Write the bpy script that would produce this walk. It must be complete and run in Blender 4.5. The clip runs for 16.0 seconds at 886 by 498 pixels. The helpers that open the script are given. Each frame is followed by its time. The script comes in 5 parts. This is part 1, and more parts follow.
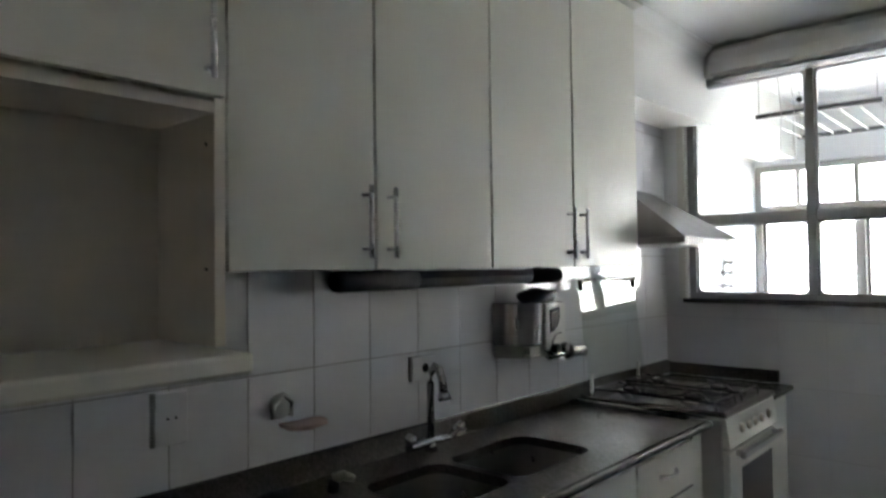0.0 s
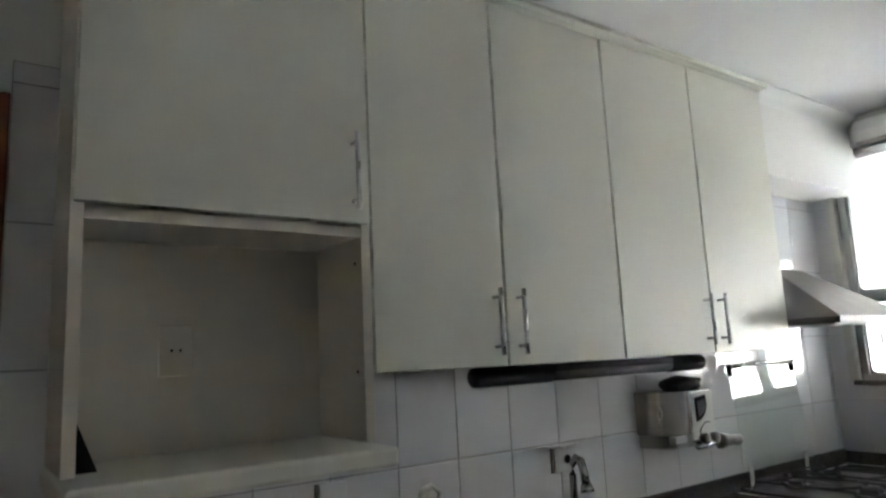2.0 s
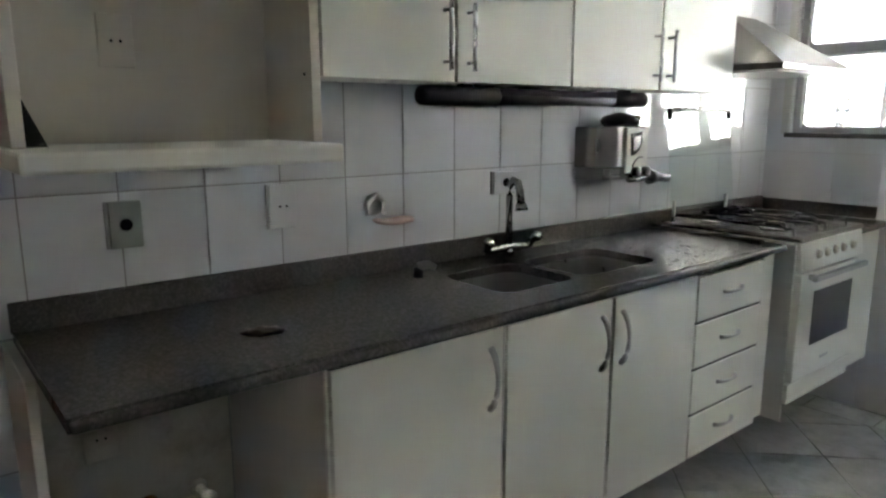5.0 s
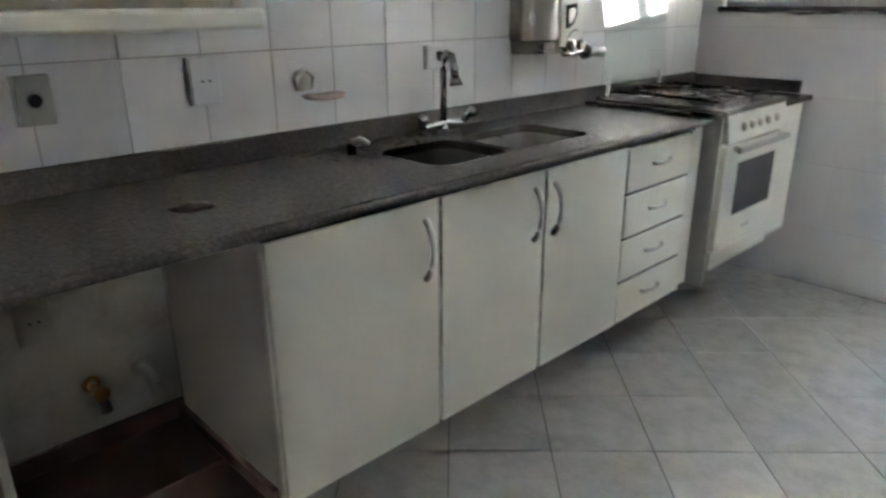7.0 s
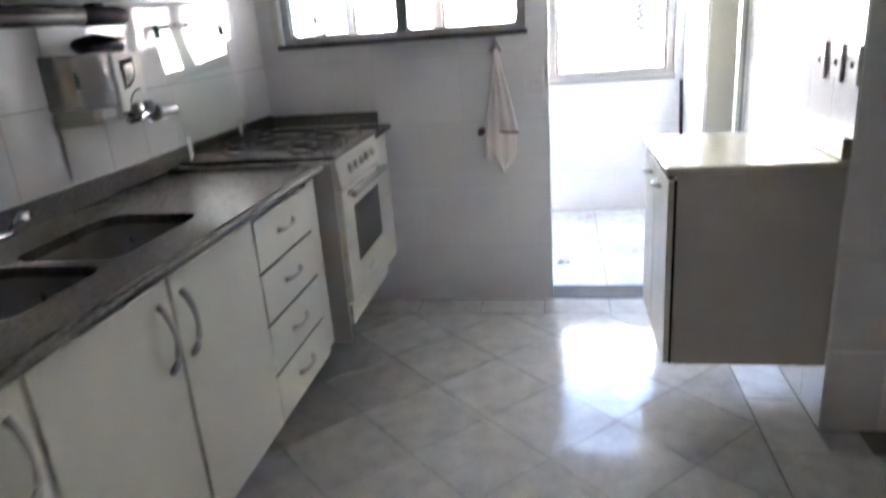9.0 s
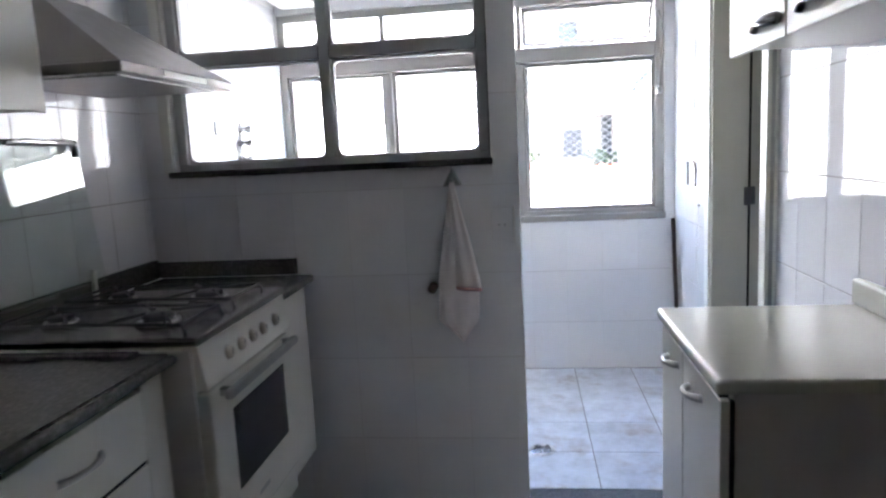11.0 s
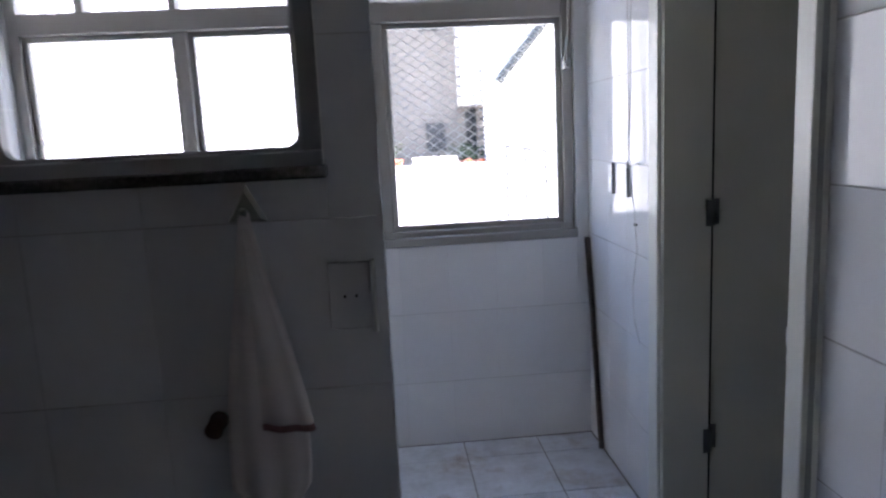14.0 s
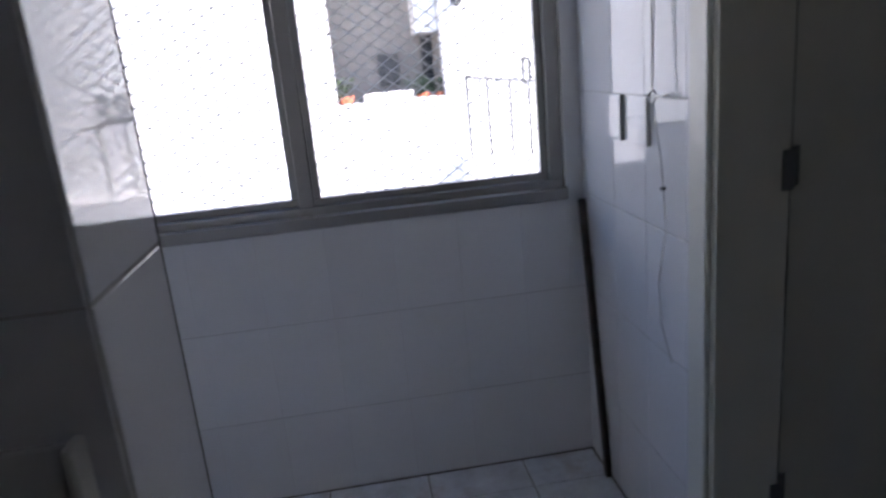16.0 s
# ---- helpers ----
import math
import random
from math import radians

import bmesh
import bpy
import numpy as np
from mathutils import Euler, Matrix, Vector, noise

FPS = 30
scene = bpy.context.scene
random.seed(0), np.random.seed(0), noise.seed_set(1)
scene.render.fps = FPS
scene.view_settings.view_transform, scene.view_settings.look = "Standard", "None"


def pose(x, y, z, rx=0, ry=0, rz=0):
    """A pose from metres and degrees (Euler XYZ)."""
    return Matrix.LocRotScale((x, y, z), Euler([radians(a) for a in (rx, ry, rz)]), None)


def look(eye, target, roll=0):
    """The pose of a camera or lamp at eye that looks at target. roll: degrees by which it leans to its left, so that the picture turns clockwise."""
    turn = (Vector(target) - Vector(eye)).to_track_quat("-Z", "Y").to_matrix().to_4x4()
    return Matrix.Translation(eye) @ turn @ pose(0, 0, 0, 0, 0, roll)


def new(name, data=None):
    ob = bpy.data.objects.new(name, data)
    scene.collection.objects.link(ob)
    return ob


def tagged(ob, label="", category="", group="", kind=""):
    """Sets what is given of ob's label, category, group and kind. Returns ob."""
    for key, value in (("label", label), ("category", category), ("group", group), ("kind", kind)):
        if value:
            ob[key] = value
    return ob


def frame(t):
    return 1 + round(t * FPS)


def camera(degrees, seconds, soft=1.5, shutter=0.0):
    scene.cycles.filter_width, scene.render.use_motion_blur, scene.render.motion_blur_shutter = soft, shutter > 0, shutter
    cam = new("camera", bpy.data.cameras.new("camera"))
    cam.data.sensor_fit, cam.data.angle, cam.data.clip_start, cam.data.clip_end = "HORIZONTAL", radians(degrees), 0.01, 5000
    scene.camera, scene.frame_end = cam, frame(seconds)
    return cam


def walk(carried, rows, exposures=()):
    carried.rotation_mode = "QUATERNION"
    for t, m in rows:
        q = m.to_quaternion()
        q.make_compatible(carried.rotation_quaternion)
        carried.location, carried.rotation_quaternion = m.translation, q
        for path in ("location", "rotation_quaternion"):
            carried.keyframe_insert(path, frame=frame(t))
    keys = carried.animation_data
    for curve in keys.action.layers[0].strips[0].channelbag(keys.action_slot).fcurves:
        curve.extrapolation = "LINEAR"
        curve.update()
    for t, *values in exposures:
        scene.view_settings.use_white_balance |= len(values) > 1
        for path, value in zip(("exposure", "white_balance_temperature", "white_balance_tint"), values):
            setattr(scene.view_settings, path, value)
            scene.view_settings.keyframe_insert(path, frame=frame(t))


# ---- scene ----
cam = camera(66.0, 16.0, 2.3, 0.5)
PATH = [
    (0, (1.472, -3.366, 1.45), (0.143, -1.872, 1.501), -0.7),
    (0.5, (1.475, -3.42, 1.471), (0.099, -1.982, 1.671), -1.6),
    (1, (1.533, -3.413, 1.483), (0.058, -2.1, 1.795), -2.4),
    (1.5, (1.597, -3.416, 1.489), (0.04, -2.212, 1.846), -1.4),
    (2, (1.625, -3.421, 1.474), (0.021, -2.267, 1.787), -2.8),
    (2.5, (1.636, -3.432, 1.446), (0.029, -2.251, 1.607), -2.3),
    (3, (1.65, -3.428, 1.423), (0.066, -2.207, 1.458), -1.5),
    (3.5, (1.654, -3.432, 1.401), (0.076, -2.207, 1.318), -0.7),
    (4, (1.654, -3.438, 1.382), (0.084, -2.215, 1.185), -0.2),
    (4.2, (1.656, -3.436, 1.371), (0.088, -2.217, 1.134), -0.2),
    (6.5, (1.707, -3.432, 1.327), (0.285, -2.161, 0.723), 0.5),
    (7, (1.705, -3.428, 1.305), (0.347, -2.127, 0.625), -0.4),
    (7.5, (1.673, -3.389, 1.303), (0.557, -1.937, 0.5), -1.7),
    (8, (1.565, -3.339, 1.314), (0.759, -1.745, 0.414), -3.8),
    (8.5, (1.449, -3.29, 1.317), (0.833, -1.564, 0.516), -4.5),
    (9, (1.374, -3.147, 1.334), (1.031, -1.281, 0.701), -4.3),
    (9.5, (1.374, -2.968, 1.347), (1.029, -1.037, 0.955), -4.3),
    (9.6, (1.37, -2.934, 1.342), (1.035, -0.999, 0.958), -4.2),
    (11.8, (1.332, -1.998, 1.315), (1.17, -0.022, 1.052), -2.8),
    (12, (1.322, -1.933, 1.322), (1.215, 0.046, 1.058), -3.2),
    (12.5, (1.347, -1.723, 1.31), (1.318, 0.257, 1.03), -2.2),
    (13, (1.4, -1.532, 1.324), (1.329, 0.446, 1.034), -0.8),
    (13.5, (1.383, -1.355, 1.313), (1.352, 0.622, 1.007), -2.3),
    (14, (1.34, -1.17, 1.316), (1.491, 0.797, 0.986), -2.9),
    (14.5, (1.374, -0.959, 1.317), (1.561, 0.999, 0.952), -2.0),
    (15, (1.413, -0.77, 1.308), (1.629, 1.186, 0.948), -2.5),
    (15.5, (1.431, -0.559, 1.312), (1.789, 1.368, 0.916), -4.8),
    (16, (1.483, -0.386, 1.299), (1.713, 1.531, 0.777), -5.4),
]
EXPOSURES = [(0.0, 5.02, 6850, 10), (1.5, 5.38, 6900, 9), (4.0, 5.9, 6950, 10), (7.0, 6.46, 7050, 12), (8.5, 6.32, 6980, 17), (9.7, 5.86, 6850, 16), (11.8, 4.18, 6400, 18), (12.5, 3.72, 6400, 19), (14.5, 3.02, 6300, 20), (16.0, 2.36, 6300, 21)]
walk(cam, [(t, look(eye, target, roll)) for t, eye, target, roll in PATH], EXPOSURES)

# ---- world and sun ----
world = bpy.data.worlds.new("world")
scene.world = world
world.use_nodes = True
wn = world.node_tree.nodes
sky = wn.new("ShaderNodeTexSky")
sky.sky_type = "NISHITA"
sky.sun_disc = False
sky.sun_elevation = radians(43)
sky.sun_rotation = radians(112)
wn["Background"].inputs["Strength"].default_value = 0.15
world.node_tree.links.new(sky.outputs["Color"], wn["Background"].inputs["Color"])
sun = new("sun", bpy.data.lights.new("sun", "SUN"))
sun.data.energy = 4.0
sun.data.angle = radians(0.5)
sun.data.color = (1.0, 0.95, 0.88)
sun.matrix_world = look((11.0, -4.0, 10.0), (1.0, 0.0, 0.0))


# ---- materials ----
def mat(name, color, rough=0.5, metal=0.0, vary=0.06, scale=14.0, fine=160.0, bump=0.0, each=0.0, spot=None, spots=0.0, coat=0.0, stain=None, stains=3.0, amount=(0.56, 0.72), spec=0.5, worn=0.25):
    """A surface with tone changes at two scales, roughness wear, fine relief and, if each > 0, tone changes from piece to piece."""
    m = bpy.data.materials.new(name)
    m.use_nodes = True
    n, l = m.node_tree.nodes, m.node_tree.links
    b = n["Principled BSDF"]
    b.inputs["Metallic"].default_value = metal
    b.inputs["Coat Weight"].default_value = coat
    b.inputs["Specular IOR Level"].default_value = spec
    b.inputs["Coat Roughness"].default_value = 0.05
    tc = n.new("ShaderNodeTexCoord")
    geo = n.new("ShaderNodeNewGeometry")
    big = n.new("ShaderNodeTexNoise")
    big.inputs["Scale"].default_value = scale
    big.inputs["Detail"].default_value = 4
    small = n.new("ShaderNodeTexNoise")
    small.inputs["Scale"].default_value = fine
    small.inputs["Detail"].default_value = 3
    for t in (big, small):
        l.new(geo.outputs["Position"], t.inputs["Vector"])
    mix = n.new("ShaderNodeMath")
    mix.operation = "MULTIPLY_ADD"
    l.new(small.outputs["Fac"], mix.inputs[0])
    mix.inputs[1].default_value = 0.4
    l.new(big.outputs["Fac"], mix.inputs[2])
    ramp = n.new("ShaderNodeMapRange")
    ramp.inputs["From Min"].default_value = 0.35
    ramp.inputs["From Max"].default_value = 1.05
    ramp.inputs["To Min"].default_value = 1 - vary
    ramp.inputs["To Max"].default_value = 1 + vary
    l.new(mix.outputs[0], ramp.inputs["Value"])
    val = ramp.outputs["Result"]
    if each:
        oi = n.new("ShaderNodeObjectInfo")
        er = n.new("ShaderNodeMapRange")
        er.inputs["To Min"].default_value = 1 - each
        er.inputs["To Max"].default_value = 1 + each
        l.new(oi.outputs["Random"], er.inputs["Value"])
        mu = n.new("ShaderNodeMath")
        mu.operation = "MULTIPLY"
        l.new(val, mu.inputs[0])
        l.new(er.outputs["Result"], mu.inputs[1])
        val = mu.outputs[0]
    hsv = n.new("ShaderNodeHueSaturation")
    hsv.inputs["Color"].default_value = (*color, 1)
    l.new(val, hsv.inputs["Value"])
    col = hsv.outputs["Color"]
    if spot:
        vo = n.new("ShaderNodeTexVoronoi")
        vo.inputs["Scale"].default_value = spots
        l.new(geo.outputs["Position"], vo.inputs["Vector"])
        sr = n.new("ShaderNodeMapRange")
        sr.inputs["From Min"].default_value = 0.45
        sr.inputs["From Max"].default_value = 0.95
        sep = n.new("ShaderNodeSeparateColor")
        l.new(vo.outputs["Color"], sep.inputs[0])
        l.new(sep.outputs[0], sr.inputs["Value"])
        mx = n.new("ShaderNodeMix")
        mx.data_type = "RGBA"
        l.new(sr.outputs["Result"], mx.inputs[0])
        l.new(col, mx.inputs[6])
        mx.inputs[7].default_value = (*spot, 1)
        col = mx.outputs[2]
    if stain:
        st = n.new("ShaderNodeTexNoise")
        st.inputs["Scale"].default_value = stains
        st.inputs["Detail"].default_value = 6
        st.inputs["Roughness"].default_value = 0.65
        l.new(geo.outputs["Position"], st.inputs["Vector"])
        ss = n.new("ShaderNodeMapRange")
        ss.inputs["From Min"].default_value, ss.inputs["From Max"].default_value = amount
        ss.inputs["To Max"].default_value = 0.75
        l.new(st.outputs["Fac"], ss.inputs["Value"])
        sx = n.new("ShaderNodeMix")
        sx.data_type = "RGBA"
        l.new(ss.outputs["Result"], sx.inputs[0])
        l.new(col, sx.inputs[6])
        sx.inputs[7].default_value = (*stain, 1)
        col = sx.outputs[2]
    l.new(col, b.inputs["Base Color"])
    rr = n.new("ShaderNodeMapRange")
    rr.inputs["To Min"].default_value = max(0.02, rough * (1 - worn))
    rr.inputs["To Max"].default_value = min(1, rough * (1 + worn))
    l.new(big.outputs["Fac"], rr.inputs["Value"])
    l.new(rr.outputs["Result"], b.inputs["Roughness"])
    if bump:
        bp = n.new("ShaderNodeBump")
        bp.inputs["Strength"].default_value = bump
        bp.inputs["Distance"].default_value = 0.002
        l.new(mix.outputs[0], bp.inputs["Height"])
        l.new(bp.outputs["Normal"], b.inputs["Normal"])
    return m


def glass_mat(name, tint=(1, 1, 1), ior=1.5):
    m = bpy.data.materials.new(name)
    m.use_nodes = True
    n, l = m.node_tree.nodes, m.node_tree.links
    n.remove(n["Principled BSDF"])
    tr = n.new("ShaderNodeBsdfTransparent")
    tr.inputs["Color"].default_value = (*tint, 1)
    gl = n.new("ShaderNodeBsdfGlossy")
    gl.inputs["Roughness"].default_value = 0.02
    lw = n.new("ShaderNodeLayerWeight")
    lw.inputs["Blend"].default_value = 0.5
    pw = n.new("ShaderNodeMath")
    pw.operation = "POWER"
    l.new(lw.outputs["Facing"], pw.inputs[0])
    pw.inputs[1].default_value = 4.0
    fr = n.new("ShaderNodeMapRange")
    fr.inputs["To Min"].default_value = ((ior - 1) / (ior + 1)) ** 2
    fr.inputs["To Max"].default_value = 0.9
    l.new(pw.outputs[0], fr.inputs["Value"])
    mx = n.new("ShaderNodeMixShader")
    l.new(fr.outputs[0], mx.inputs[0])
    l.new(tr.outputs[0], mx.inputs[1])
    l.new(gl.outputs[0], mx.inputs[2])
    l.new(mx.outputs[0], n["Material Output"].inputs["Surface"])
    return m


TILE = mat("glazed_white_tile", (0.725, 0.73, 0.735), 0.045, vary=0.03, scale=6, fine=60, bump=0.02, each=0.025, spec=0.4)
GROUT = mat("grey_grout", (0.16, 0.155, 0.145), 0.85, vary=0.15, bump=0.3)
FLOOR_TILE = mat("marbled_floor_tile", (0.45, 0.448, 0.43), 0.11, vary=0.2, scale=12, fine=60, bump=0.08, each=0.05, stain=(0.52, 0.52, 0.505), stains=16.0, amount=(0.48, 0.70), spec=0.24)
LAUNDRY_TILE = mat("laundry_floor_tile", (0.64, 0.68, 0.74), 0.2, vary=0.24, scale=9, fine=40, bump=0.08, each=0.07, stain=(0.36, 0.27, 0.22), stains=4.6, amount=(0.53, 0.74))
PLASTER = mat("white_painted_plaster", (0.82, 0.82, 0.79), 0.8, vary=0.04, scale=3, bump=0.25)
# Colours of the added hall, chosen to warm the light it passes on.
ADDED_HALL_PAINT = mat("added_hall_cream_paint", (0.60, 0.50, 0.39), 0.8, vary=0.05, scale=3, bump=0.2)
ADDED_HALL_FLOOR = mat("added_hall_brown_floor", (0.30, 0.17, 0.09), 0.35, vary=0.25, scale=7)
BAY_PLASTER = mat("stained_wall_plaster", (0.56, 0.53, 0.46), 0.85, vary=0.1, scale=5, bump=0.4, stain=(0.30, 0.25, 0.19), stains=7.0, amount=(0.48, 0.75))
CEILING = mat("white_ceiling_paint", (0.87, 0.87, 0.85), 0.85, vary=0.03, scale=2, bump=0.2)
LAMINATE = mat("cream_laminate", (0.745, 0.74, 0.66), 0.32, vary=0.025, scale=3, bump=0.03)
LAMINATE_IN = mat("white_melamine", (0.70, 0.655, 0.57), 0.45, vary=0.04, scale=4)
WORKTOP = mat("cream_worktop", (0.50, 0.50, 0.415), 0.22, vary=0.05, scale=5, spec=0.36, worn=0.05)
# Darker tone for cabinet faces turned from the windows: shade put into colour.
SHADED_SIDE = mat("shade_toned_beige_panel", (0.52, 0.49, 0.45), 0.5, vary=0.06, scale=4)
GRANITE = mat("grey_granite", (0.092, 0.088, 0.080), 0.24, vary=0.26, scale=70, fine=260, worn=0.05, spec=0.12, spot=(0.130, 0.123, 0.114), spots=170.0)
WALL_GROUT = mat("wall_tile_grout", (0.36, 0.35, 0.33), 0.9, vary=0.15, scale=8)
NORTH_GROUT = mat("pale_tile_grout", (0.54, 0.53, 0.51), 0.85, vary=0.12, scale=8)
PELMET_WHITE = mat("grey_beige_blind_cover", (0.76, 0.75, 0.72), 0.55, vary=0.05, scale=5, bump=0.1)
RED_STONE = mat("dark_red_stone", (0.14, 0.075, 0.06), 0.65, vary=0.4, scale=10, bump=0.4, stain=(0.10, 0.085, 0.07), stains=9.0, amount=(0.45, 0.7))
HANDLE_STEEL = mat("dull_grey_metal", (0.50, 0.50, 0.48), 0.38, 0.55, vary=0.06, scale=20)
STEEL = mat("brushed_steel", (0.55, 0.55, 0.54), 0.28, 1.0, vary=0.06, scale=20)
SINK_STEEL = mat("sink_steel", (0.40, 0.38, 0.37), 0.30, 1.0, vary=0.1, scale=20)
CHROME = mat("chrome", (0.42, 0.42, 0.42), 0.10, 1.0, vary=0.02)
HOOD_STEEL = mat("hood_steel", (0.20, 0.188, 0.18), 0.38, 0.75, vary=0.06, scale=12)
ALUMINIUM = mat("anodised_aluminium", (0.34, 0.33, 0.315), 0.40, 0.75, vary=0.06, scale=12)
WINDOW_GREY = mat("grey_window_paint", (0.36, 0.36, 0.36), 0.45, 0.2, vary=0.06, scale=12)
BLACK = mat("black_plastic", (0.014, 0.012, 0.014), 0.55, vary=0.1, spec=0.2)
DARK_PAINT = mat("dark_grey_paint", (0.035, 0.04, 0.04), 0.6, vary=0.1)
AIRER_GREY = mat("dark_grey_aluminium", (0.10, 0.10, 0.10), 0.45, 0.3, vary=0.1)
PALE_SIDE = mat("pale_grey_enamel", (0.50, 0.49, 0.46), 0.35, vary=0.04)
DARK = mat("dark_brown_grime", (0.05, 0.035, 0.03), 0.6, vary=0.3)
STOVE_WHITE = mat("white_enamel", (0.74, 0.73, 0.66), 0.18, vary=0.03, scale=6)
STOVE_TOP = mat("stove_top_enamel", (0.24, 0.22, 0.21), 0.26, 0.85, vary=0.15, scale=16, worn=0.1)
CAST_IRON = mat("cast_iron", (0.025, 0.024, 0.024), 0.55, vary=0.2, bump=0.2)
OVEN_GLASS = mat("dark_oven_glass", (0.05, 0.05, 0.055), 0.06, vary=0.1)
KNOB_BEIGE = mat("worn_beige_plastic", (0.52, 0.48, 0.40), 0.4, vary=0.15, scale=40)
WHITE_PLASTIC = mat("white_plastic", (0.72, 0.72, 0.68), 0.35, vary=0.03)
GREY_PLASTIC = mat("grey_plastic", (0.36, 0.37, 0.34), 0.4, vary=0.05)
SILVER_PLASTIC = mat("silver_plastic", (0.36, 0.345, 0.335), 0.24, 0.8, vary=0.05, worn=0.1)
VALVE_GREY = mat("tarnished_chrome", (0.22, 0.21, 0.20), 0.35, 0.8, vary=0.15, scale=40)
PINK_PLASTIC = mat("pale_pink_plastic", (0.68, 0.52, 0.46), 0.25, vary=0.05)
DOOR_PAINT = mat("olive_cream_door_paint", (0.45, 0.445, 0.375), 0.4, vary=0.04, scale=4, bump=0.08)
CASING = mat("cream_casing_paint", (0.62, 0.62, 0.56), 0.35, vary=0.05, scale=5)
RED_WOOD = mat("red_brown_wood", (0.22, 0.06, 0.035), 0.4, vary=0.25, scale=9)
TOWEL = mat("white_pink_cotton", (0.76, 0.71, 0.69), 0.95, vary=0.05, scale=25, fine=500, bump=0.5)
DIFFUSER = mat("smoked_diffuser", (0.07, 0.064, 0.062), 0.5, vary=0.05, spec=0.3)
BURNER = mat("burner_aluminium", (0.62, 0.61, 0.59), 0.25, 0.95, vary=0.08)
TOWEL_HEM = mat("dark_pink_hem", (0.36, 0.20, 0.19), 0.95, vary=0.15, bump=0.5)
BRASS = mat("old_brass", (0.26, 0.13, 0.035), 0.4, 0.8, vary=0.2)
RUST = mat("rusty_iron", (0.14, 0.08, 0.06), 0.7, 0.3, vary=0.3)
CORD = mat("grey_cotton_cord", (0.55, 0.54, 0.52), 0.9)
NET = mat("white_nylon_net", (0.50, 0.50, 0.49), 0.6)
FACADE = mat("white_facade_paint", (0.80, 0.79, 0.77), 0.85, vary=0.05, scale=0.8, fine=20)
# Beige recess colour, darkened further for shade that the open sky leaves out.
FACADE_SHADE = mat("shade_toned_balcony_wall", (0.26, 0.24, 0.215), 0.85, vary=0.08, scale=0.9, fine=20)
DARK_OPENING = mat("dark_window_pane", (0.03, 0.035, 0.04), 0.15)
TERRACOTTA = mat("terracotta", (0.45, 0.14, 0.07), 0.8, vary=0.15)
LEAF = mat("dark_green_leaf", (0.035, 0.06, 0.03), 0.6, vary=0.3)
GROUND = mat("courtyard_concrete", (0.35, 0.34, 0.32), 0.9, vary=0.15, scale=1.2, fine=18)
GLASS = glass_mat("clear_glass")
LID_GLASS = glass_mat("green_tempered_glass", (0.95, 0.975, 0.96), 1.6)


# ---- building blocks ----
OFFSET = {}


def thing(name, loc, label, category, group="", kind=""):
    ob = new(name)
    ob.empty_display_size = 0.1
    ob.location = loc
    OFFSET[ob.name] = Vector(loc)
    return tagged(ob, label, category, group, kind)


def mesh_of(name, bm, material, smooth=False):
    me = bpy.data.meshes.new(name)
    bmesh.ops.recalc_face_normals(bm, faces=bm.faces)
    if smooth:
        for f in bm.faces:
            f.smooth = True
    bm.to_mesh(me)
    bm.free()
    me.materials.append(material)
    return me


def part(name, bm, material, parent, label="", smooth=False):
    """One mesh under a thing or a part, drawn in world places."""
    off = OFFSET[parent.name]
    bmesh.ops.translate(bm, verts=bm.verts, vec=-off)
    ob = new(name, mesh_of(name, bm, material, smooth))
    ob.parent = parent
    OFFSET[ob.name] = off
    return tagged(ob, label)


def solo(name, bm, material, label, category, group="", kind="", smooth=False):
    """A thing that is one mesh, with its origin at its base."""
    zs = [v.co.z for v in bm.verts]
    c = sum((v.co for v in bm.verts), Vector()) / len(bm.verts)
    base = Vector((c.x, c.y, min(zs)))
    bmesh.ops.translate(bm, verts=bm.verts, vec=-base)
    ob = new(name, mesh_of(name, bm, material, smooth))
    ob.location = base
    OFFSET[ob.name] = base
    return tagged(ob, label, category, group, kind)


def box(x0, y0, z0, x1, y1, z1, bevel=0.0, bm=None, seg=2):
    b = bmesh.new()
    bmesh.ops.create_cube(b, size=1)
    for v in b.verts:
        v.co = Vector(((x0 + x1) / 2 + v.co.x * (x1 - x0), (y0 + y1) / 2 + v.co.y * (y1 - y0), (z0 + z1) / 2 + v.co.z * (z1 - z0)))
    if bevel:
        bmesh.ops.bevel(b, geom=list(b.edges), offset=bevel, segments=seg, affect="EDGES", profile=0.5)
    return join(bm, b)


def join(bm, b):
    """Adds b to bm (or gives b back where bm is None)."""
    if bm is None:
        return b
    me = bpy.data.meshes.new("tmp")
    b.to_mesh(me)
    b.free()
    bm.from_mesh(me)
    bpy.data.meshes.remove(me)
    return bm


def tube(points, r, bm=None, n=10, flat=1.0):
    """A round rod along points; r is a radius or one radius for each point; flat squeezes it."""
    b = bmesh.new()
    pts = [Vector(p) for p in points]
    rs = r if isinstance(r, (list, tuple)) else [r] * len(pts)
    rings = []
    up = Vector((0, 0, 1))
    for i, p in enumerate(pts):
        d = (pts[min(i + 1, len(pts) - 1)] - pts[max(i - 1, 0)]).normalized()
        ref = up if abs(d.z) < 0.95 else Vector((1, 0, 0))
        a = d.cross(ref).normalized()
        c = d.cross(a).normalized()
        rings.append([b.verts.new(p + rs[i] * (a * math.cos(2 * math.pi * k / n) + c * flat * math.sin(2 * math.pi * k / n))) for k in range(n)])
    for q, w in zip(rings, rings[1:]):
        for k in range(n):
            b.faces.new((q[k], q[(k + 1) % n], w[(k + 1) % n], w[k]))
    b.faces.new(rings[0])
    b.faces.new(rings[-1][::-1])
    return join(bm, b)


